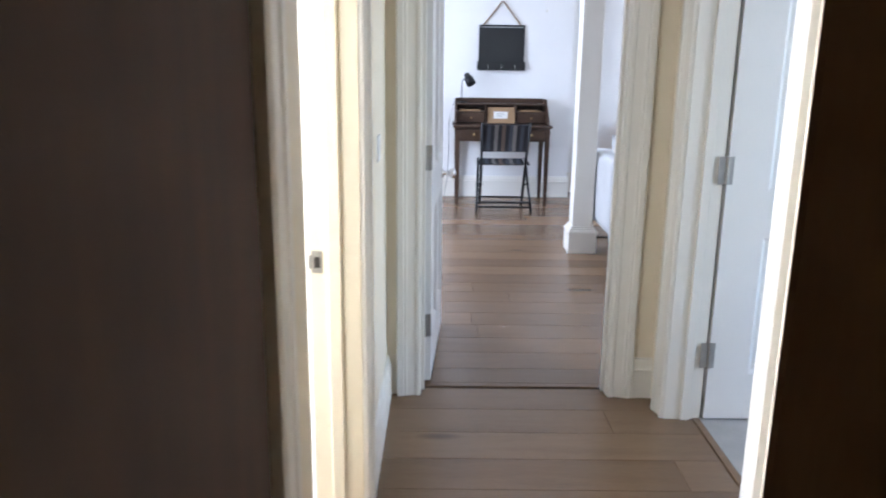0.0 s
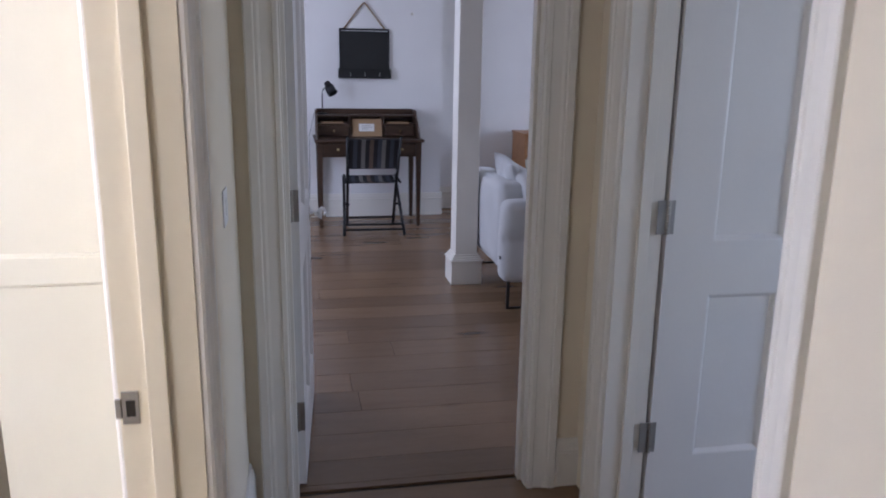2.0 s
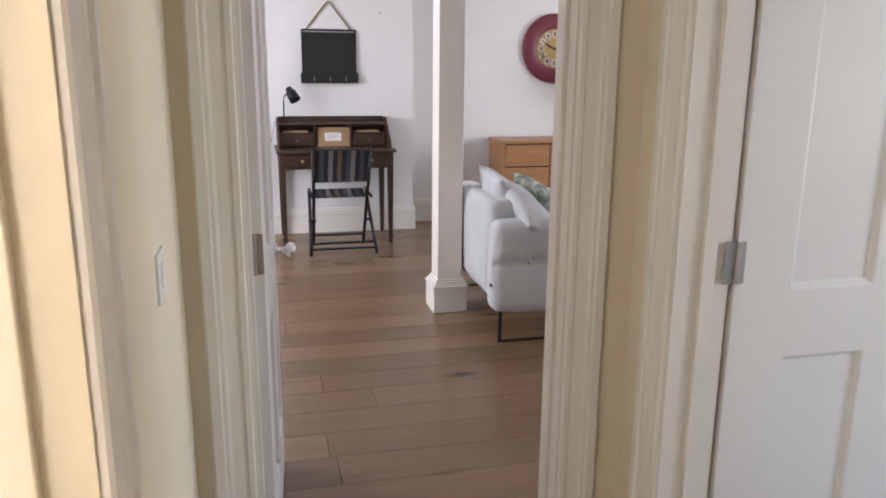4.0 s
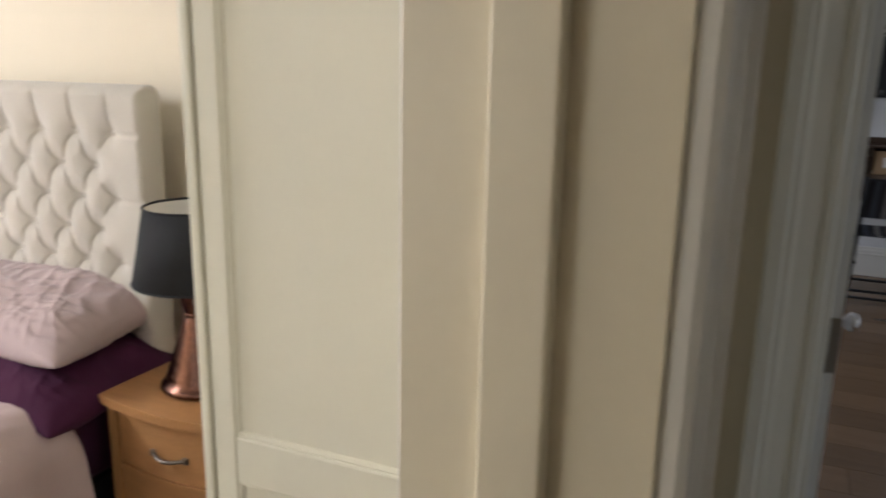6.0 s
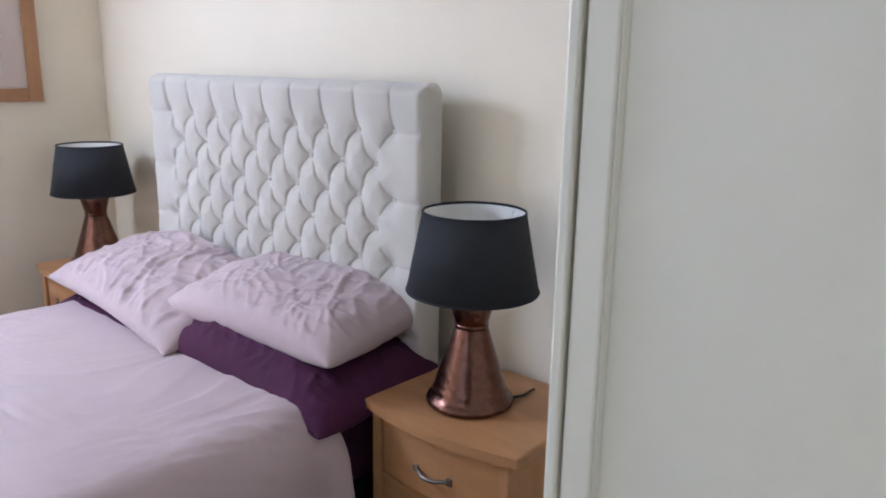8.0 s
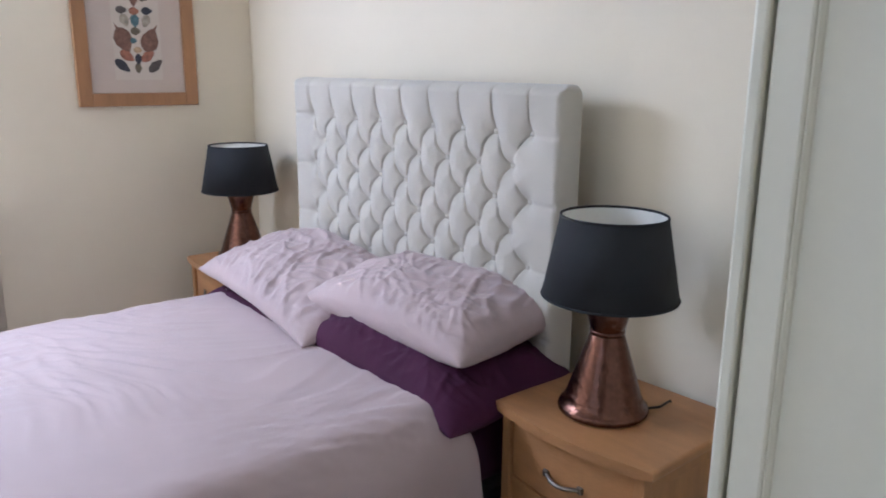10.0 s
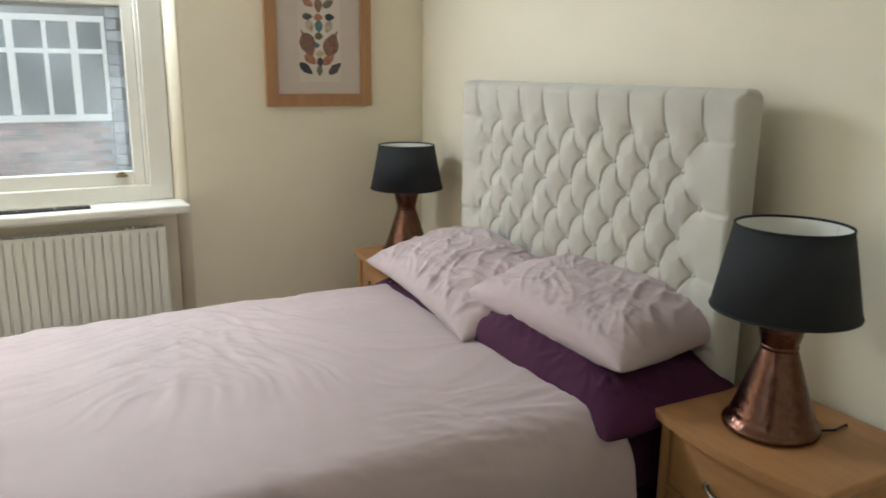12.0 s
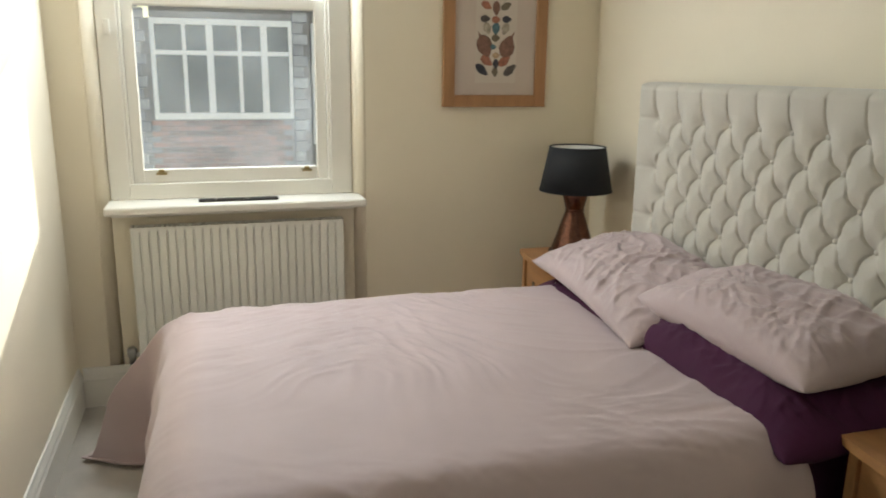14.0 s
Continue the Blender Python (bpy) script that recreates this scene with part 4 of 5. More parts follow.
def table_lamp():
    t = thing("table_lamp", (-1.772, 0.035, 0.601), 0, "hammered copper table lamp with a black drum shade", "lamp", "pair of bedside lamps")
    prof = [(0.114, 0.0), (0.121, 0.004), (0.123, 0.010), (0.119, 0.018), (0.109, 0.022), (0.106, 0.034), (0.1035, 0.037), (0.1035, 0.04), (0.101, 0.044)]
    prof += [(0.101 - (0.101 - 0.047) * k / 10, 0.044 + 0.146 * k / 10) for k in range(1, 11)]
    prof += [(0.043, 0.196), (0.043, 0.2), (0.047, 0.206), (0.055, 0.235), (0.063, 0.262), (0.062, 0.265), (0.015, 0.267)]
    bm = lathe(bmesh.new(), [(0.87 * r, z) for r, z in prof], 64)
    part("base", bm, M["copper"], t, "hammered copper base with a narrow waist", smooth=True)
    part("collar", lathe(bmesh.new(), [(0.0396, 0.192), (0.0413, 0.196), (0.0413, 0.2), (0.0396, 0.204)], 40), M["copper"], t, smooth=True)
    part("lamp_holder", lathe(bmesh.new(), [(0.013, 0.25), (0.013, 0.29), (0.018, 0.292), (0.018, 0.33), (0.008, 0.333)], 20), M["shade_in"], t, smooth=True)
    part("bulb", lathe(bmesh.new(), [(0.013, 0.333), (0.014, 0.35), (0.028, 0.375), (0.03, 0.392), (0.022, 0.412), (0.004, 0.42)], 24), M["shade_in"], t, smooth=True)
    z0, z1, r0, r1 = 0.284, 0.470, 0.156, 0.120
    sh = part("shade", lathe(bmesh.new(), [(r0, z0), (r1, z1), (r1 - 0.002, z1), (r0 - 0.002, z0)], 64, closed=True), M["shade"], t, "black fabric shade", smooth=False)
    for p in sh.data.polygons:
        p.use_smooth = True
    part("lining", lathe(bmesh.new(), [(r0 - 0.0024, z0 + 0.001), (r1 - 0.0024, z1 - 0.003), (r1 - 0.0034, z1 - 0.003), (r0 - 0.0034, z0 + 0.001)], 64, closed=True), M["shade_in"], sh, "white shade lining", smooth=True)
    for r, z in ((r0 - 0.001, z0), (r1 - 0.001, z1)):
        bm = bmesh.new()
        lathe(bm, [(r + 0.003 * math.cos(2 * math.pi * k / 8), z + 0.003 * math.sin(2 * math.pi * k / 8)) for k in range(8)], 64, closed=True)
        part("rim", bm, M["shade"], sh, smooth=True)
    for k in range(3):
        a = radians(75 + 120 * k)
        part("spoke", tube(bmesh.new(), [(0.018 * math.cos(a), 0.018 * math.sin(a), 0.33), (0.112 * math.cos(a), 0.112 * math.sin(a), 0.445), (0.118 * math.cos(a), 0.118 * math.sin(a), 0.462)], 0.0016, 6), M["shade_in"], t)
    part("flex", tube(bmesh.new(), [(0.07, 0.07, 0.006), (0.085, 0.11, 0.004), (0.08, 0.16, 0.004), (0.08, 0.19, -0.05)], 0.003, 6), M["black"], t, "black flex")
    return t


lamp = table_lamp()
copy_thing(lamp, pose(-3.70, 0.06, 0.601, 0, 0, 40))


# ---- bedroom: wardrobe ----
def wardrobe():
    x0, x1, y0, y1, h = -1.04, LEFT_BED - 0.002, -0.79, 0.25, 2.1
    t = thing("wardrobe", (0, 0, 0), 0, "cream painted wardrobe with a sunk side panel", "wardrobe")
    part("side_frame", boxes((x0 + 0.012, x0 + 0.042, y0, y0 + 0.025, 0, h), (x1 - 0.05, x1, y0, y0 + 0.025, 0, h), (x0 + 0.042, x1 - 0.05, y0, y0 + 0.025, 0, 0.12), (x0 + 0.042, x1 - 0.05, y0, y0 + 0.025, 0.955, 1.013), (x0 + 0.042, x1 - 0.05, y0, y0 + 0.025, h - 0.1, h), bevel=0.003), M["wardrobe"], t)
    for a, b in ((0.12, 0.955), (1.013, h - 0.1)):
        part("side_panel", boxes((x0 + 0.042, x1 - 0.05, y0 + 0.007, y0 + 0.02, a, b)), M["wardrobe"], t)
        bm = bmesh.new()
        o = [(0, 0), (0.005, 0), (0.004, 0.002), (0.0015, 0.0045), (0, 0.0045)]
        prism(bm, o, (x0 + 0.042, y0 + 0.007, a), (1, 0, 0), (0, -1, 0), (0, 0, b - a))
        prism(bm, o, (x1 - 0.05, y0 + 0.007, a), (-1, 0, 0), (0, -1, 0), (0, 0, b - a))
        prism(bm, o, (x0 + 0.045, y0 + 0.007, a), (0, 0, 1), (0, -1, 0), (x1 - x0 - 0.098, 0, 0))
        prism(bm, o, (x0 + 0.045, y0 + 0.007, b), (0, 0, -1), (0, -1, 0), (x1 - x0 - 0.098, 0, 0))
        part("moulding", bm, M["wardrobe"], t)
    part("front_post", boxes((x0 - 0.004, x0 + 0.009, y0 - 0.002, y0 + 0.045, 0, h), bevel=0.003), M["wardrobe"], t)
    part("carcass", boxes((x0 + 0.014, x1, y0 + 0.028, y1, 0.04, h - 0.003)), M["wardrobe"], t)
    part("cornice", boxes((x0 - 0.03, x1, y0 - 0.025, y1, h, h + 0.05), bevel=0.012, seg=3), M["wardrobe"], t)
    for a, b in ((y0 + 0.048, -0.29), (-0.286, 0.248)):
        d = part("door", boxes((x0 - 0.008, x0 + 0.012, a, b, 0.06, h - 0.02), bevel=0.003), M["wardrobe"], t)
        yk = b - 0.05 if b < 0 else a + 0.05
        part("knob", lathe(bmesh.new(), [(0.008, 0), (0.008, 0.012), (0.016, 0.02), (0.014, 0.03), (0.003, 0.033)], 20), M["brass"], d, smooth=True, at=pose(x0 - 0.008, yk, 1.05, 0, -90))


wardrobe()


# ---- living room ----
def post():
    t = thing("post", (0.71, 2.40, 0), 0, "white square post with a moulded base", "post", kind="structure")
    part("shaft", boxes((-0.072, 0.072, -0.078, 0.078, 0, CEIL), bevel=0.004), M["trim"], t)
    part("base", boxes((-0.1, 0.1, -0.105, 0.105, 0.0, 0.15), bevel=0.004), M["trim"], t)
    bm = bmesh.new()
    for half, z0, z1 in ((0.106, 0.15, 0.16), (0.098, 0.16, 0.17), (0.09, 0.17, 0.182), (0.082, 0.182, 0.196)):
        box(bm, -half, half, -half - 0.004, half + 0.004, z0, z1)
    bmesh.ops.bevel(bm, geom=bm.edges[:], offset=0.003, segments=2, affect="EDGES", profile=0.5)
    part("moulding", bm, M["trim"], t)


post()


def desk():
    t = thing("desk", (0.265, 4.39, 0), 0, "dark wooden writing desk with pigeonholes and tapered legs", "desk")
    D = M["desk"]
    part("tabletop", boxes((-0.465, 0.465, -0.265, 0.265, 0.735, 0.758), bevel=0.005), D, t)
    part("apron", boxes((-0.43, 0.43, -0.225, -0.205, 0.61, 0.735), (-0.43, 0.43, 0.22, 0.24, 0.61, 0.735), (-0.43, -0.41, -0.205, 0.22, 0.61, 0.735), (0.41, 0.43, -0.205, 0.22, 0.61, 0.735)), D, t)
    for x0, x1 in ((-0.39, -0.15), (-0.13, 0.13), (0.15, 0.39)):
        d = part("drawer", boxes((x0, x1, -0.237, -0.222, 0.63, 0.72), bevel=0.003), D, t)
        part("knob", lathe(bmesh.new(), [(0.006, 0), (0.006, 0.01), (0.013, 0.016), (0.011, 0.024), (0.002, 0.027)], 16), M["brass"], d, smooth=True, at=pose((x0 + x1) / 2, -0.237, 0.675, 90))
    for x in (-0.42, 0.42):
        for y in (-0.215, 0.225):
            bm = boxes((x - 0.024, x + 0.024, y - 0.024, y + 0.024, 0.0, 0.735))
            for v in bm.verts:
                if v.co.z < 0.1:
                    v.co.x, v.co.y = x + (v.co.x - x) * 0.62, y + (v.co.y - y) * 0.62
            bmesh.ops.bevel(bm, geom=bm.edges[:], offset=0.002, segments=1, affect="EDGES")
            part("leg", bm, D, t)
    z0, z1 = 0.758, 0.985
    part("hutch_back", boxes((-0.43, 0.43, 0.24, 0.255, z0, z1)), D, t)
    for s in (-1, 1):
        bm = bmesh.new()
        prism(bm, [(-0.14, z0), (0.255, z0), (0.255, z1), (0.09, z1), (0.05, z1 - 0.05), (-0.08, z0 + 0.09), (-0.14, z0 + 0.04)], (0.437 * s - 0.008, 0, 0), (0, 1, 0), (0, 0, 1), (0.016, 0, 0))
        part("hutch_side", bm, D, t)
    part("hutch_top", boxes((-0.43, 0.43, 0.05, 0.24, 0.93, 0.944), bevel=0.002), D, t)
    part("gallery", boxes((-0.43, 0.43, 0.232, 0.248, 0.944, 0.99), bevel=0.003), D, t)
    part("hutch_shelf", boxes((-0.43, -0.15, 0.03, 0.24, 0.86, 0.87)), D, t)
    part("hutch_shelf", boxes((0.15, 0.43, 0.03, 0.24, 0.86, 0.87)), D, t)
    for x in (-0.15, 0.14):
        part("divider", boxes((x, x + 0.01, 0.02, 0.24, z0, 0.93)), D, t)
    for x0, x1 in ((-0.42, -0.16), (0.16, 0.42)):
        d = part("small_drawer", boxes((x0, x1, 0.01, 0.03, z0 + 0.008, 0.856), bevel=0.003), D, t)
        part("knob", lathe(bmesh.new(), [(0.005, 0), (0.005, 0.008), (0.01, 0.012), (0.008, 0.02), (0.001, 0.022)], 14), M["brass"], d, smooth=True, at=pose((x0 + x1) / 2, 0.01, 0.81, 90))
        part("papers", boxes((x0 + 0.02, x1 - 0.04, 0.06, 0.22, 0.87, 0.885), bevel=0.002), M["card"], d)


desk()
card = thing("framed_card", (0.268, 4.42, 0.759), 0, "tan card with a white label standing on the desk", "card")
part("backing", boxes((-0.13, 0.13, -0.006, 0.006, 0, 0.155), bevel=0.002), M["card"], card, at=pose(0, 0, 0, -14))
part("label", boxes((-0.072, 0.062, -0.0085, -0.0065, 0.045, 0.112)), M["paper"], card, "white paper label", at=pose(0, 0, 0, -14))
for z, a, b in ((0.092, -0.05, 0.03), (0.078, -0.05, 0.045), (0.064, -0.05, 0.01)):
    part("text_line", boxes((a, b, -0.0092, -0.0086, z, z + 0.005)), M["carpet_grey"], card, at=pose(0, 0, 0, -14))


def desk_lamp():
    t = thing("desk_lamp", (-0.115, 4.56, 0.945), 0, "small black desk lamp with a swivelling head", "lamp")
    part("base", lathe(bmesh.new(), [(0.045, 0), (0.045, 0.008), (0.04, 0.012), (0.006, 0.014)], 28), M["black"], t, smooth=True)
    part("stem", tube(bmesh.new(), [(0, 0, 0.012), (0, 0, 0.17), (0.005, -0.004, 0.205), (0.03, -0.02, 0.235), (0.055, -0.035, 0.24)], 0.005, 10), M["black"], t, smooth=True)
    h = part("head", lathe(bmesh.new(), [(0.022, 0.075), (0.028, 0.07), (0.03, 0.04), (0.04, 0.036), (0.046, -0.045), (0.043, -0.045), (0.026, 0.025)], 24), M["black"], t, smooth=True, at=pose(0.072, -0.048, 0.215, -25, -28))
    part("flex", tube(bmesh.new(), [(-0.04, 0.02, 0.006), (-0.07, 0.09, 0.0), (-0.12, 0.1, -0.2), (-0.12, 0.08, -0.5), (-0.13, 0.06, -0.75), (-0.16, 0.07, -0.93)], 0.003, 6), M["black"], t, "black flex hanging behind the desk")


desk_lamp()


def memo_board():
    t = thing("memo_board", (0.27, DESK_WALL - 0.002, 1.255), 0, "black memo board hung from a jute rope", "memo board")
    w, h = 0.222, 0.415
    part("board", boxes((-w + 0.012, w - 0.012, -0.018, 0, 0.03, h - 0.01)), M["board"], t)
    part("frame", boxes((-w, -w + 0.014, -0.024, 0, 0.02, h), (w - 0.014, w, -0.024, 0, 0.02, h), (-w, w, -0.0245, -0.001, h, h + 0.014), bevel=0.002), M["black"], t)
    part("ledge", boxes((-w - 0.012, w + 0.012, -0.05, 0, 0, 0.02), (-w - 0.012, w + 0.012, -0.05, -0.042, 0.02, 0.075), (-w - 0.012, -w - 0.002, -0.042, 0, 0.02, 0.085), (w + 0.002, w + 0.012, -0.042, 0, 0.02, 0.085), bevel=0.002), M["board"], t)
    for x in (-0.13, 0.0, 0.13):
        part("hook", tube(bmesh.new(), [(x, -0.05, 0.05), (x, -0.066, 0.045), (x, -0.07, 0.03), (x, -0.062, 0.02)], 0.004, 8), M["steel"], t, "small metal hook", smooth=True)
    part("rope", tube(bmesh.new(), [(-w + 0.04, -0.012, h + 0.01), (-0.02, -0.014, h + 0.215), (0.0, -0.014, h + 0.235), (0.02, -0.014, h + 0.215), (w - 0.04, -0.012, h + 0.01)], 0.007, 8), M["rope"], t, "jute rope")
    part("nail", tube(bmesh.new(), [(0, 0, h + 0.226), (0, -0.03, h + 0.228)], 0.004, 8), M["steel"], t)


memo_board()
hook = thing("wall_hook", (0.70, DESK_WALL, 1.82), 0, "small white hook screwed to the white wall", "hook")
part("hook", lathe(bmesh.new(), [(0.012, 0), (0.012, 0.004), (0.005, 0.006), (0.005, 0.02), (0.009, 0.025), (0.002, 0.028)], 14), M["trim"], hook, smooth=True, at=pose(0, 0, 0, 90))

STRIPES = [material("stripe_cloth", c, 0.9, vary=0.1, scale=20, fine=500, bump=0.1) for c in ((0.018, 0.018, 0.022), (0.17, 0.16, 0.15), (0.05, 0.055, 0.07), (0.12, 0.085, 0.065))]


def folding_chair():
    t = thing("folding_chair", (0.268, 4.03, 0), 0, "black folding chair with a striped cloth seat and back", "chair")
    B = M["black"]
    for s in (-1, 1):
        part("back_leg", tube(bmesh.new(), [(0.20 * s, 0.2, 0.0), (0.205 * s, -0.02, 0.42), (0.215 * s, -0.215, 0.81)], 0.0125, 10), B, t, smooth=True)
        part("front_leg", tube(bmesh.new(), [(0.25 * s, -0.21, 0.0), (0.235 * s, -0.0, 0.22), (0.225 * s, 0.205, 0.44)], 0.0125, 10), B, t, smooth=True)
        part("seat_rail", tube(bmesh.new(), [(0.222 * s, -0.13, 0.43), (0.222 * s, 0.21, 0.445)], 0.011, 8), B, t, smooth=True)
        part("pivot", tube(bmesh.new(), [(0.19 * s, 0.01, 0.225), (0.25 * s, 0.01, 0.225)], 0.01, 8), B, t)
    for y, z in ((-0.17, 0.085), (-0.19, 0.045)):
        part("stretcher", tube(bmesh.new(), [(-0.245, y, z), (0.245, y, z)], 0.009, 8), B, t)
    part("stretcher", tube(bmesh.new(), [(-0.2, 0.16, 0.08), (0.2, 0.16, 0.08)], 0.009, 8), B, t)
    n = 12
    for k in range(n):
        a, b = -0.2 + 0.4 * k / n, -0.2 + 0.4 * (k + 1) / n
        c = STRIPES[(0, 2, 0, 1, 0, 3, 0, 2, 1, 0, 2, 0)[k]]
        part("back_stripe", sheet(lambda u, v, a=a, b=b: (a + (b - a) * u, -0.212 + 0.125 * (1 - v) + 0.015 * math.sin(math.pi * v), 0.54 + 0.25 * v), 2, 10), c, t)
        part("seat_stripe", sheet(lambda u, v, a=a, b=b: (a + (b - a) * u, -0.12 + 0.31 * v, 0.435 - 0.03 * math.sin(math.pi * v) + 0.012 * v), 2, 10), c, t)
    for ob in t.children:
        if ob.name.split(".")[0] in ("back_stripe", "seat_stripe"):
            md = ob.modifiers.new("thickness", "SOLIDIFY")
            md.thickness = 0.006
    part("back_bar", tube(bmesh.new(), [(-0.21, -0.205, 0.79), (0.21, -0.205, 0.79)], 0.009, 8), B, t)


folding_chair()


def cushioned(x0, x1, y0, y1, z0, z1, r=0.05, puff=0.012):
    """A rounded upholstered block, slightly swollen."""
    bm = boxes((x0, x1, y0, y1, z0, z1), bevel=r, seg=5)
    for step in (0.3, 0.15, 0.08, 0.04):
        bmesh.ops.subdivide_edges(bm, edges=[e for e in bm.edges if e.calc_length() > step], cuts=1, use_grid_fill=True)
    c = Vector(((x0 + x1) / 2, (y0 + y1) / 2, (z0 + z1) / 2))
    hx, hy, hz = (x1 - x0) / 2, (y1 - y0) / 2, (z1 - z0) / 2
    for v in bm.verts:
        d = v.co - c
        a, b, e = abs(d.x / hx), abs(d.y / hy), abs(d.z / hz)
        g = puff * (1 - min(1, sorted((a, b, e))[1] ** 2))
        m = max(a, b, e)
        if m == a:
            v.co.x += math.copysign(g, d.x)
        elif m == b:
            v.co.y += math.copysign(g, d.y)
        else:
            v.co.z += math.copysign(g, d.z)
        v.co += 0.004 * noise.noise_vector(v.co * 6)
    return bm


def sofa():
    t = thing("armchair", (0.80, 1.74, 0), 0, "light grey button-tufted armchair on slim metal legs", "armchair")
    S = M["sofa"]
    L, W = 1.1, 0.77
    part("base", cushioned(0.02, W, 0.14, L - 0.14, 0.2, 0.34, 0.03, 0.004), S, t, smooth=True)
    for y0, y1, nm in ((0.0, 0.15, "arm"), (L - 0.15, L, "arm")):
        bm = cushioned(0.0, W, y0, y1, 0.16, 0.635, 0.045, 0.010)
        for v in bm.verts:
            if v.co.y < 0.03 and y0 == 0:
                for bx in (0.196, 0.34, 0.484, 0.628):
                    r = math.hypot((v.co.x - bx) * 1.0, v.co.z - 0.42)
                    v.co.y += 0.042 * math.exp(-(r / 0.05) ** 1.4)
                v.co.y += 0.016 * math.exp(-((v.co.z - 0.42) / 0.025) ** 2)
        arm = part(nm, bm, S, t, smooth=True)
        if y0 == 0:
            for bx in (0.196, 0.34, 0.484, 0.628):
                bm = bmesh.new()
                bmesh.ops.create_uvsphere(bm, u_segments=12, v_segments=8, radius=0.013)
                part("button", bm, S, arm, smooth=True, at=pose(bx, 0.034, 0.42))
    part("backrest", cushioned(0.0, 0.17, 0.14, L - 0.14, 0.22, 0.72, 0.05, 0.01), S, t, smooth=True)
    part("seat_cushion", cushioned(0.17, W - 0.01, 0.15, L - 0.15, 0.33, 0.47, 0.045, 0.012), S, t, smooth=True)
    for x in (0.03, W - 0.05):
        for y in (0.02, L - 0.03):
            part("leg", boxes((x, x + 0.018, y, y + 0.012, 0.012, 0.2)), M["black"], t, "slim dark metal leg")
    for y in (0.02, L - 0.03):
        part("leg_bar", boxes((0.03, W - 0.032, y, y + 0.012, 0.0, 0.012), bevel=0.001), M["black"], t, "flat dark metal floor bar")
    part("tag", boxes((-0.012, -0.007, 0.03, 0.055, 0.3, 0.315)), M["black"], t, "small dark maker's tag")


sofa()
GREEN = material("green_pattern_cloth", (0.30, 0.36, 0.30), 0.9, vary=0.45, scale=18, fine=60, bump=0.1, second=(0.6, 0.6, 0.55), second_amount=1.0)


def cushion(loc, turn, size, mat, label, seed):
    ob = pillow("cushion", loc, turn, size, size, 0.15, mat, label, seed, 0.0, 0.4)
    return tagged(ob, label, "cushion", "cushions in the armchair")


cushion((1.0, 2.2, 0.64), (8, 62, 6), 0.44, M["sofa"], "light grey cushion leaning in the armchair corner", 31.0)
cushion((1.09, 1.97, 0.6), (34, 36, 28), 0.42, M["sofa"], "light grey cushion leaning on the armchair arm", 37.0)
cushion((1.2, 2.2, 0.63), (14, 58, 18), 0.36, GREEN, "green patterned cushion leaning in the armchair", 41.0)


def sideboard():
    x0, x1, y0, y1 = 1.75, 3.35, 4.54, 4.97
    t = thing("sideboard", (x0, y0, 0), 0, "honey oak sideboard with drawers and doors", "sideboard")
    S, w, d = M["sideboard"], x1 - x0, y1 - y0
    # near-black body paints the shade between drawers and doors
    part("carcass", boxes((0.02, w - 0.02, 0.02, d, 0.12, 0.72)), M["dark"], t)
    part("top", boxes((-0.01, w + 0.01, -0.012, d, 0.745, 0.77), bevel=0.004), S, t)
    for x in (0.0, w - 0.022):
        part("side_panel", boxes((x, x + 0.022, 0, d, 0.1, 0.745), bevel=0.002), S, t)
    part("plinth", boxes((0.022, w - 0.022, 0.004, 0.02, 0.1, 0.125)), S, t)
    for z0, z1 in ((0.545, 0.735), (0.34, 0.535), (0.13, 0.33)):
        part("drawer", boxes((0.026, 0.43, 0.0, 0.02, z0, z1), bevel=0.002), S, t)
        part("drawer", boxes((w - 0.43, w - 0.026, 0.0, 0.02, z0, z1), bevel=0.002), S, t)
    for a, b in ((0.44, 0.8), (0.81, w - 0.44)):
        part("door", boxes((a, b, 0.0, 0.02, 0.13, 0.735), bevel=0.002), S, t)
    for x in (0.06, w - 0.1):
        for y in (0.05, d - 0.08):
            part("leg", boxes((x, x + 0.04, y, y + 0.04, 0, 0.12)), S, t)


sideboard()


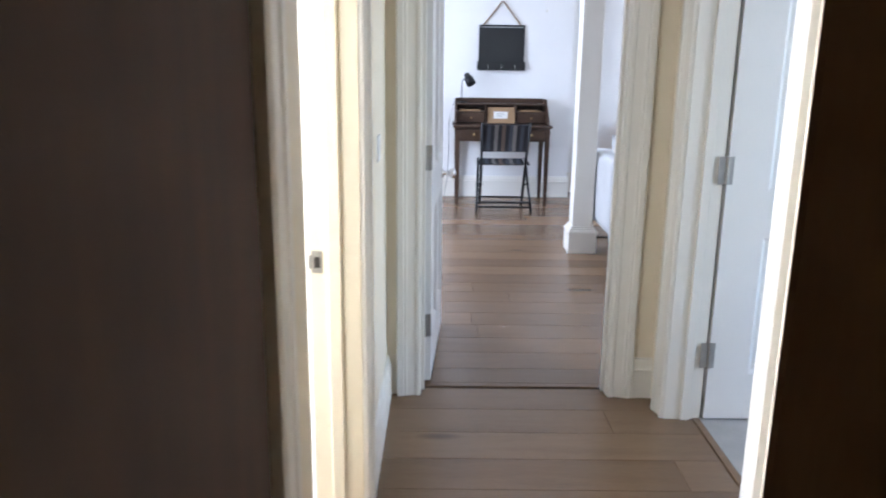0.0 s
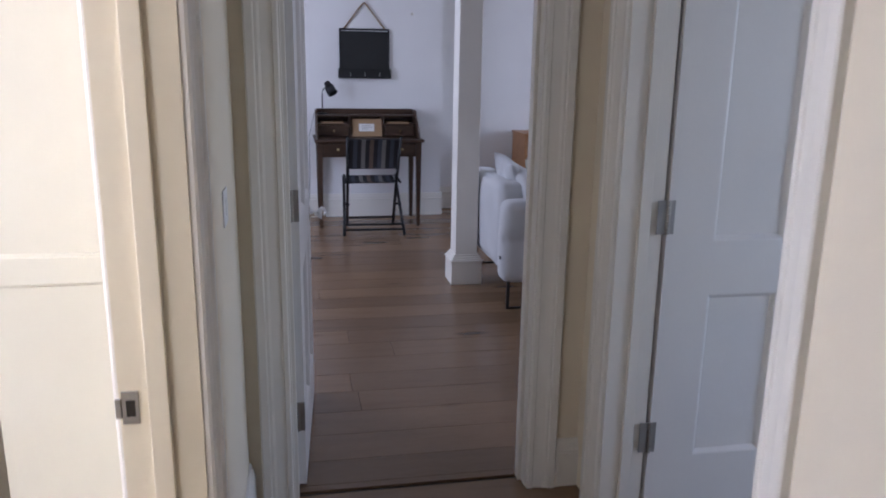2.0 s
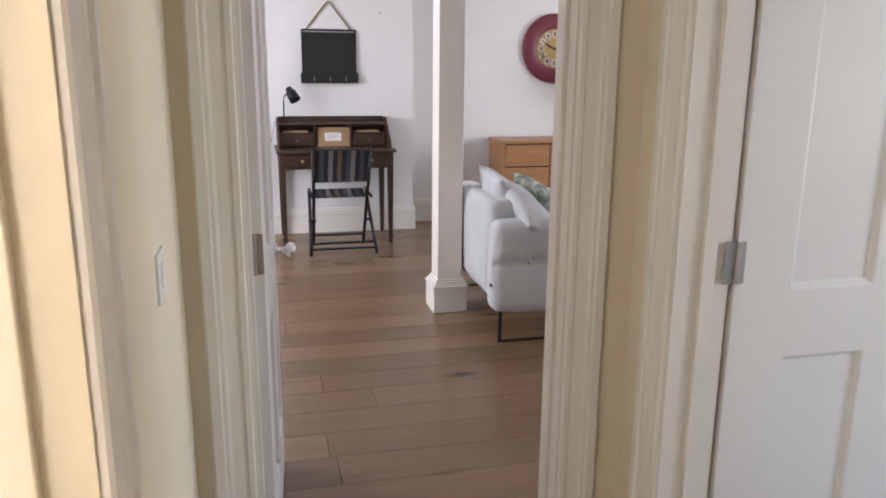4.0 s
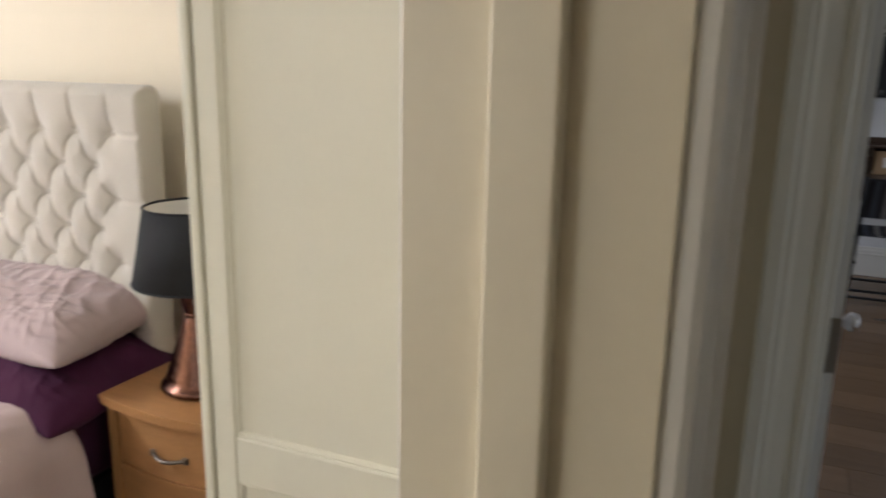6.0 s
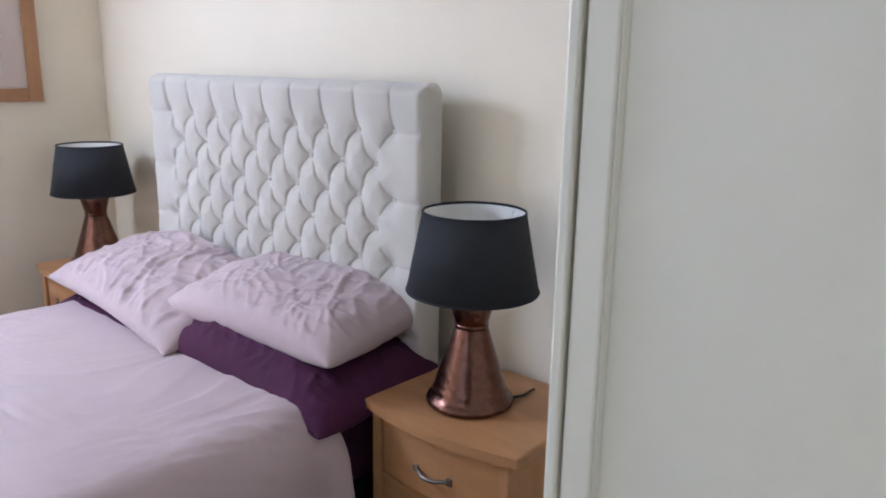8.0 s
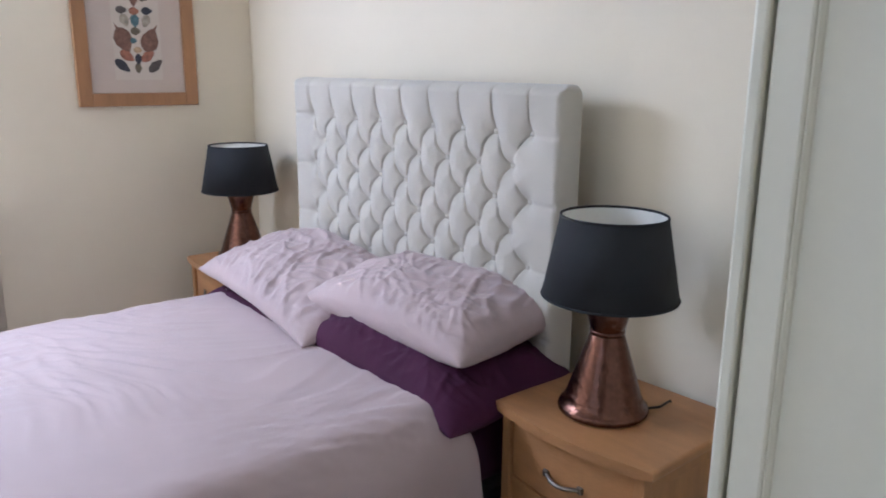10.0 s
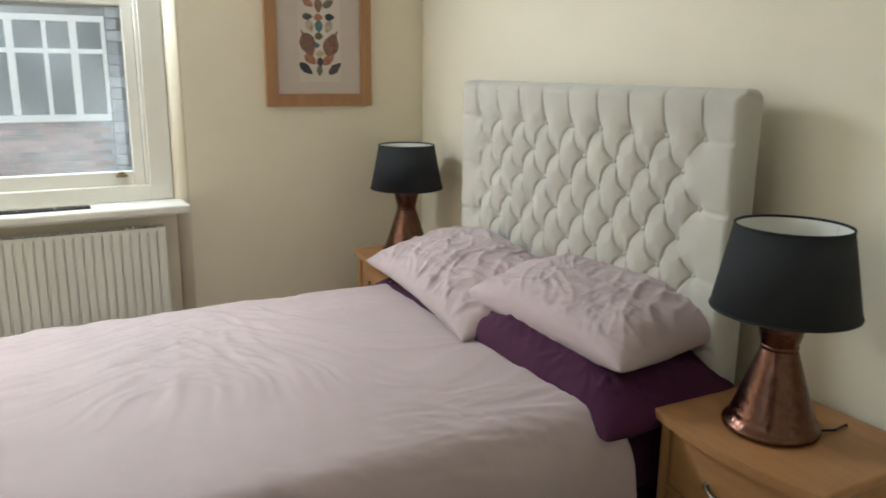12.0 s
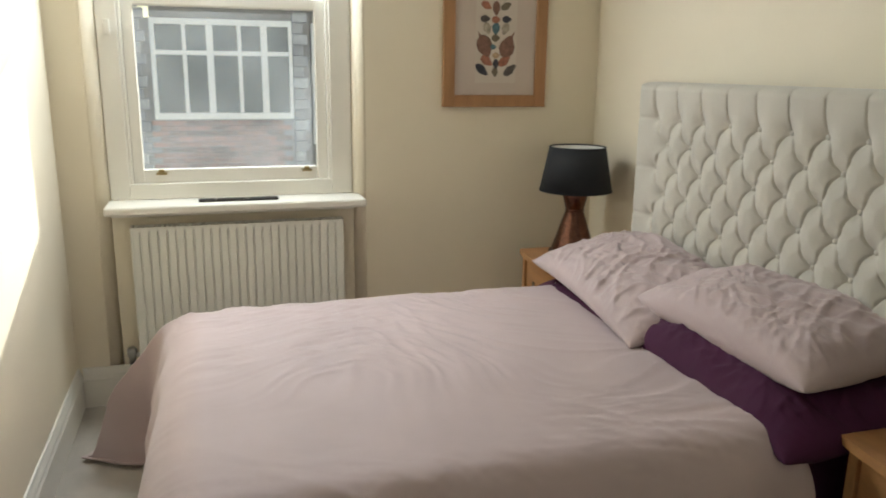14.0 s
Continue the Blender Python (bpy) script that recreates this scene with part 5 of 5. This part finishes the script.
def wall_clock():
    t = thing("wall_clock", (2.36, FAR_WALL - 0.002, 1.565), 0, "large round red wall clock with a parchment face", "clock")
    face = pose(0, 0, 0, 90)
    part("rim", lathe(bmesh.new(), [(0.305, 0), (0.31, 0.01), (0.305, 0.03), (0.28, 0.042), (0.2, 0.034), (0.175, 0.026), (0.172, 0.012), (0.172, 0)], 72, closed=True), M["red"], t, "wide red rim", smooth=True, at=face)
    part("dial", lathe(bmesh.new(), [(0.173, 0.002), (0.173, 0.018), (0.002, 0.018)], 72), M["parchment"], t, "parchment coloured dial", at=face)
    for k in range(12):
        a = radians(30 * k)
        m = pose(0, 0, 0, 0, math.degrees(a), 0)
        bars = {0: 2, 1: 1, 2: 2, 3: 3, 4: 3, 5: 1, 6: 2, 7: 3, 8: 4, 9: 3, 10: 1, 11: 2}[k]
        plaque = lathe(bmesh.new(), [(0.034, 0.0), (0.034, 0.0015), (0.002, 0.0018)], 18)
        bmesh.ops.scale(plaque, vec=(0.78, 1.0, 1.0), verts=plaque.verts)
        part("plaque", plaque, PRINT, t, at=m @ pose(0, -0.0182, 0.128, 90))
        part("numeral", boxes(*[(-0.006 * bars + 0.012 * i + 0.002, -0.006 * bars + 0.012 * (i + 1) - 0.002, -0.0215, -0.0195, 0.108, 0.148) for i in range(bars)]), M["desk"], t, at=m)
    for ang, ln, w in ((-68, 0.075, 0.006), (-62, 0.115, 0.0045)):
        part("hand_bar", boxes((-w, w, -0.025, -0.022, -0.02, ln), bevel=0.001), M["black"], t, at=pose(0, 0, 0, 0, ang, 0))
    part("hub", lathe(bmesh.new(), [(0.01, 0.018), (0.01, 0.028), (0.002, 0.03)], 16), M["black"], t, at=face)


wall_clock()


def lantern():
    t = thing("tripod_lantern", (2.83, 4.74, 0.77), 0, "black tripod lamp with a square glass lantern head", "lamp")
    z0, z1, h = 0.43, 0.66, 0.115
    for x in (-h, h):
        for y in (-h, h):
            part("corner_post", boxes((x - 0.008, x + 0.008, y - 0.008, y + 0.008, z0, z1)), M["black"], t)
    part("top_frame", boxes((-h - 0.01, h + 0.01, -h - 0.01, h + 0.01, z1, z1 + 0.018), bevel=0.003), M["black"], t)
    part("bottom_frame", boxes((-h - 0.01, h + 0.01, -h - 0.01, h + 0.01, z0 - 0.018, z0), bevel=0.003), M["black"], t)
    for a, b in (((-h, h, -h - 0.002, -h + 0.002), 0), ((-h, h, h - 0.002, h + 0.002), 0), ((-h - 0.002, -h + 0.002, -h, h), 1), ((h - 0.002, h + 0.002, -h, h), 1)):
        part("pane", boxes((*a, z0, z1)), M["frosted"], t)
    for k in range(3):
        a = radians(-90 + 120 * k)
        part("leg", tube(bmesh.new(), [(0.03 * math.cos(a), 0.03 * math.sin(a), z0 - 0.01), (0.14 * math.cos(a), 0.14 * math.sin(a), 0.0)], 0.012, 8), M["black"], t)
    part("shelf", lathe(bmesh.new(), [(0.1, 0.075), (0.1, 0.09), (0.002, 0.09)], 24), M["black"], t)


lantern()


# ---- outside the bedroom window ----
BRICKS = material("old_red_brick", (0.26, 0.13, 0.1), 0.9, vary=0.3, scale=12, fine=80, bump=0.2, per_object=0.45)
MORTAR = material("mortar", (0.24, 0.235, 0.23), 0.95, vary=0.2, scale=10, fine=100, bump=0.2)
STONE = material("grey_blue_stone", (0.32, 0.33, 0.35), 0.9, vary=0.25, scale=8, fine=60, bump=0.25, per_object=0.35)
GROUND = material("yard_ground", (0.16, 0.16, 0.155), 0.9, vary=0.2, scale=0.8, fine=20, bump=0.2)
# unseen wall, added and kept pale to throw sun onto the building opposite
structure("wall_outside", boxes(
    (-4.36, -4.302, -9.0, WIN[0] - 0.03, -3.0, 6.0), (-4.36, -4.302, WIN[1] + 0.03, 9.0, -3.0, 6.0),
    (-4.36, -4.302, WIN[0] - 0.03, WIN[1] + 0.03, -3.0, WIN[2] - 0.06), (-4.36, -4.302, WIN[0] - 0.03, WIN[1] + 0.03, WIN[3] + 0.03, 6.0)),
    material("pale_bounce_render", (0.78, 0.74, 0.66), 0.9, vary=0.06, scale=1.5, fine=40, bump=0.2), "unseen pale house wall added to bounce sunlight")
structure("ground", boxes((-300, -4.45, -300, 300, -3.2, -3.0)), GROUND, "grey yard ground")


def building():
    X = -12.0
    t = thing("building", (X, 0, -3.0), 0, "brick and stone building with a white framed window band", "building")
    z = 3.0
    y0, y1 = -2.14, -0.26
    part("wall", boxes((-0.5, -0.1, -2.9, 3.5, 0, z + 0.70), (-0.5, -0.1, -2.9, y0, z + 0.70, z + 2.02), (-0.5, -0.1, y1, 3.5, z + 0.70, z + 2.3), (-0.5, -0.1, y0, y1, z + 2.02, z + 2.3)), MORTAR, t)
    part("roof", boxes((-0.8, 0.1, -0.4, 3.6, z + 2.3, z + 2.45)), M["slate"], t)
    # window band: frame, mullions, transom, panes
    xs = [y0, -1.708, -1.373, -0.978, -0.645, y1]
    w = part("window", boxes((-0.1, 0.02, y0, y1, z + 0.67, z + 0.76), (-0.1, 0.0, y0, y1, z + 1.94, z + 2.02), (-0.1, 0.0, y0, y0 + 0.06, z + 0.76, z + 1.94), (-0.1, 0.0, y1 - 0.05, y1, z + 0.76, z + 1.94), bevel=0.006), M["upvc"], t, "white framed window band")
    for k, y in enumerate(xs[1:-1]):
        g = 0.045 if k in (1, 3) else 0.026
        part("mullion", boxes((-0.09, -0.008, y - g, y + g, z + 0.76, z + 1.94)), M["upvc"], w)
    part("transom", boxes((-0.088, -0.012, y0 + 0.06, y1 - 0.05, z + 1.54, z + 1.6)), M["upvc"], w)
    for a, b in zip(xs, xs[1:]):
        for lo, hi in ((z + 0.76, z + 1.54), (z + 1.6, z + 1.94)):
            part("pane", boxes((-0.06, -0.05, a + 0.02, b - 0.02, lo, hi)), M["outglass"], w)
    # bricks below the window
    brick = None
    for r in range(12):
        zz = z + 0.655 - 0.075 * (r + 1)
        for k in range(10):
            yy = -2.2 + 0.225 * k + (0.1125 if r % 2 else 0)
            if yy > -0.45:
                continue
            if brick is None:
                brick = part("brick", boxes((-0.11, -0.085, 0.005, 0.22, 0.005, 0.07), bevel=0.004, seg=1), BRICKS, t, at=pose(0, yy, zz))
            else:
                ob = new("brick", brick.data)
                ob.parent = t
                ob.matrix_local = pose(random.uniform(-0.006, 0.006), yy, zz)
    # dressed stone piers on both sides of the window
    for side, base in ((1, -0.25), (-1, -2.42)):
        for r in range(18):
            zz = z - 0.25 + 0.15 * r
            wd = 0.15 + (0.06 if r % 2 else 0.0)
            part("stone", boxes((-0.12, -0.04 + random.uniform(-0.01, 0.01), base, base + wd, zz + 0.006, zz + 0.146), bevel=0.01, seg=1), STONE, t)
    part("side_window", boxes((-0.1, -0.02, 0.02, 0.1, z + 0.3, z + 2.0), (-0.1, -0.02, 0.5, 0.56, z + 0.3, z + 2.0), (-0.1, -0.02, 0.1, 0.5, z + 0.3, z + 0.38), (-0.1, -0.02, 0.1, 0.5, z + 1.9, z + 2.0)), M["upvc"], t)
    part("ledge", boxes((-0.1, 0.05, -2.9, 3.5, z - 0.28, z - 0.2)), M["slate"], t)
    # low stone base, rough courses
    for r in range(3):
        for k in range(9):
            yy = -2.5 + 0.3 * k + 0.15 * (r % 2)
            part("base_stone", boxes((-0.11, -0.08 + random.uniform(-0.01, 0.01), yy + 0.008, yy + 0.292, z - 0.274 - 0.15 * (r + 1), z - 0.14 - 0.15 * (r + 1)), bevel=0.012, seg=1), STONE, t)


building()


# ---- oak floor boards ----
def boards():
    pitch, thick = 0.195, 0.012
    rng = random.Random(7)
    def run(x0, x1, y, depth, lengths):
        x = x0 - rng.uniform(0.2, 1.6)
        while x < x1:
            ln = rng.uniform(*lengths)
            a, b = max(x, x0), min(x + ln, x1)
            if b - a > 0.05:
                e = 0.0006
                bm = bmesh.new()
                box(bm, a + 0.0003, b - 0.0003, y + 0.0004, y + depth - 0.0004, -thick, 0.0)
                for v in bm.verts:
                    if v.co.z > -0.001:
                        v.co.x += e if v.co.x < (a + b) / 2 else -e
                        v.co.y += e if v.co.y < y + depth / 2 else -e
                part("board", bm, M["floor"], floor_oak)
            x += ln
    y = -0.06
    while y > -4.6:
        d = min(pitch, y + 4.6)
        run(LEFT_BED + 0.035, 0.671, y - d, d, (2.0, 3.0))
        y -= pitch
    y = -0.036
    while y < FAR_WALL:
        d = min(pitch, FAR_WALL - y)
        if y < LIVING:
            run(D_LIV[0], D_LIV[1], y, LIVING - y, (2, 3))
            run(-2.4, 5.0, LIVING, y + d - LIVING, (2.2, 3.4))
        else:
            run(-2.4, 5.0, y, d, (2.2, 3.4))
        y += pitch


boards()
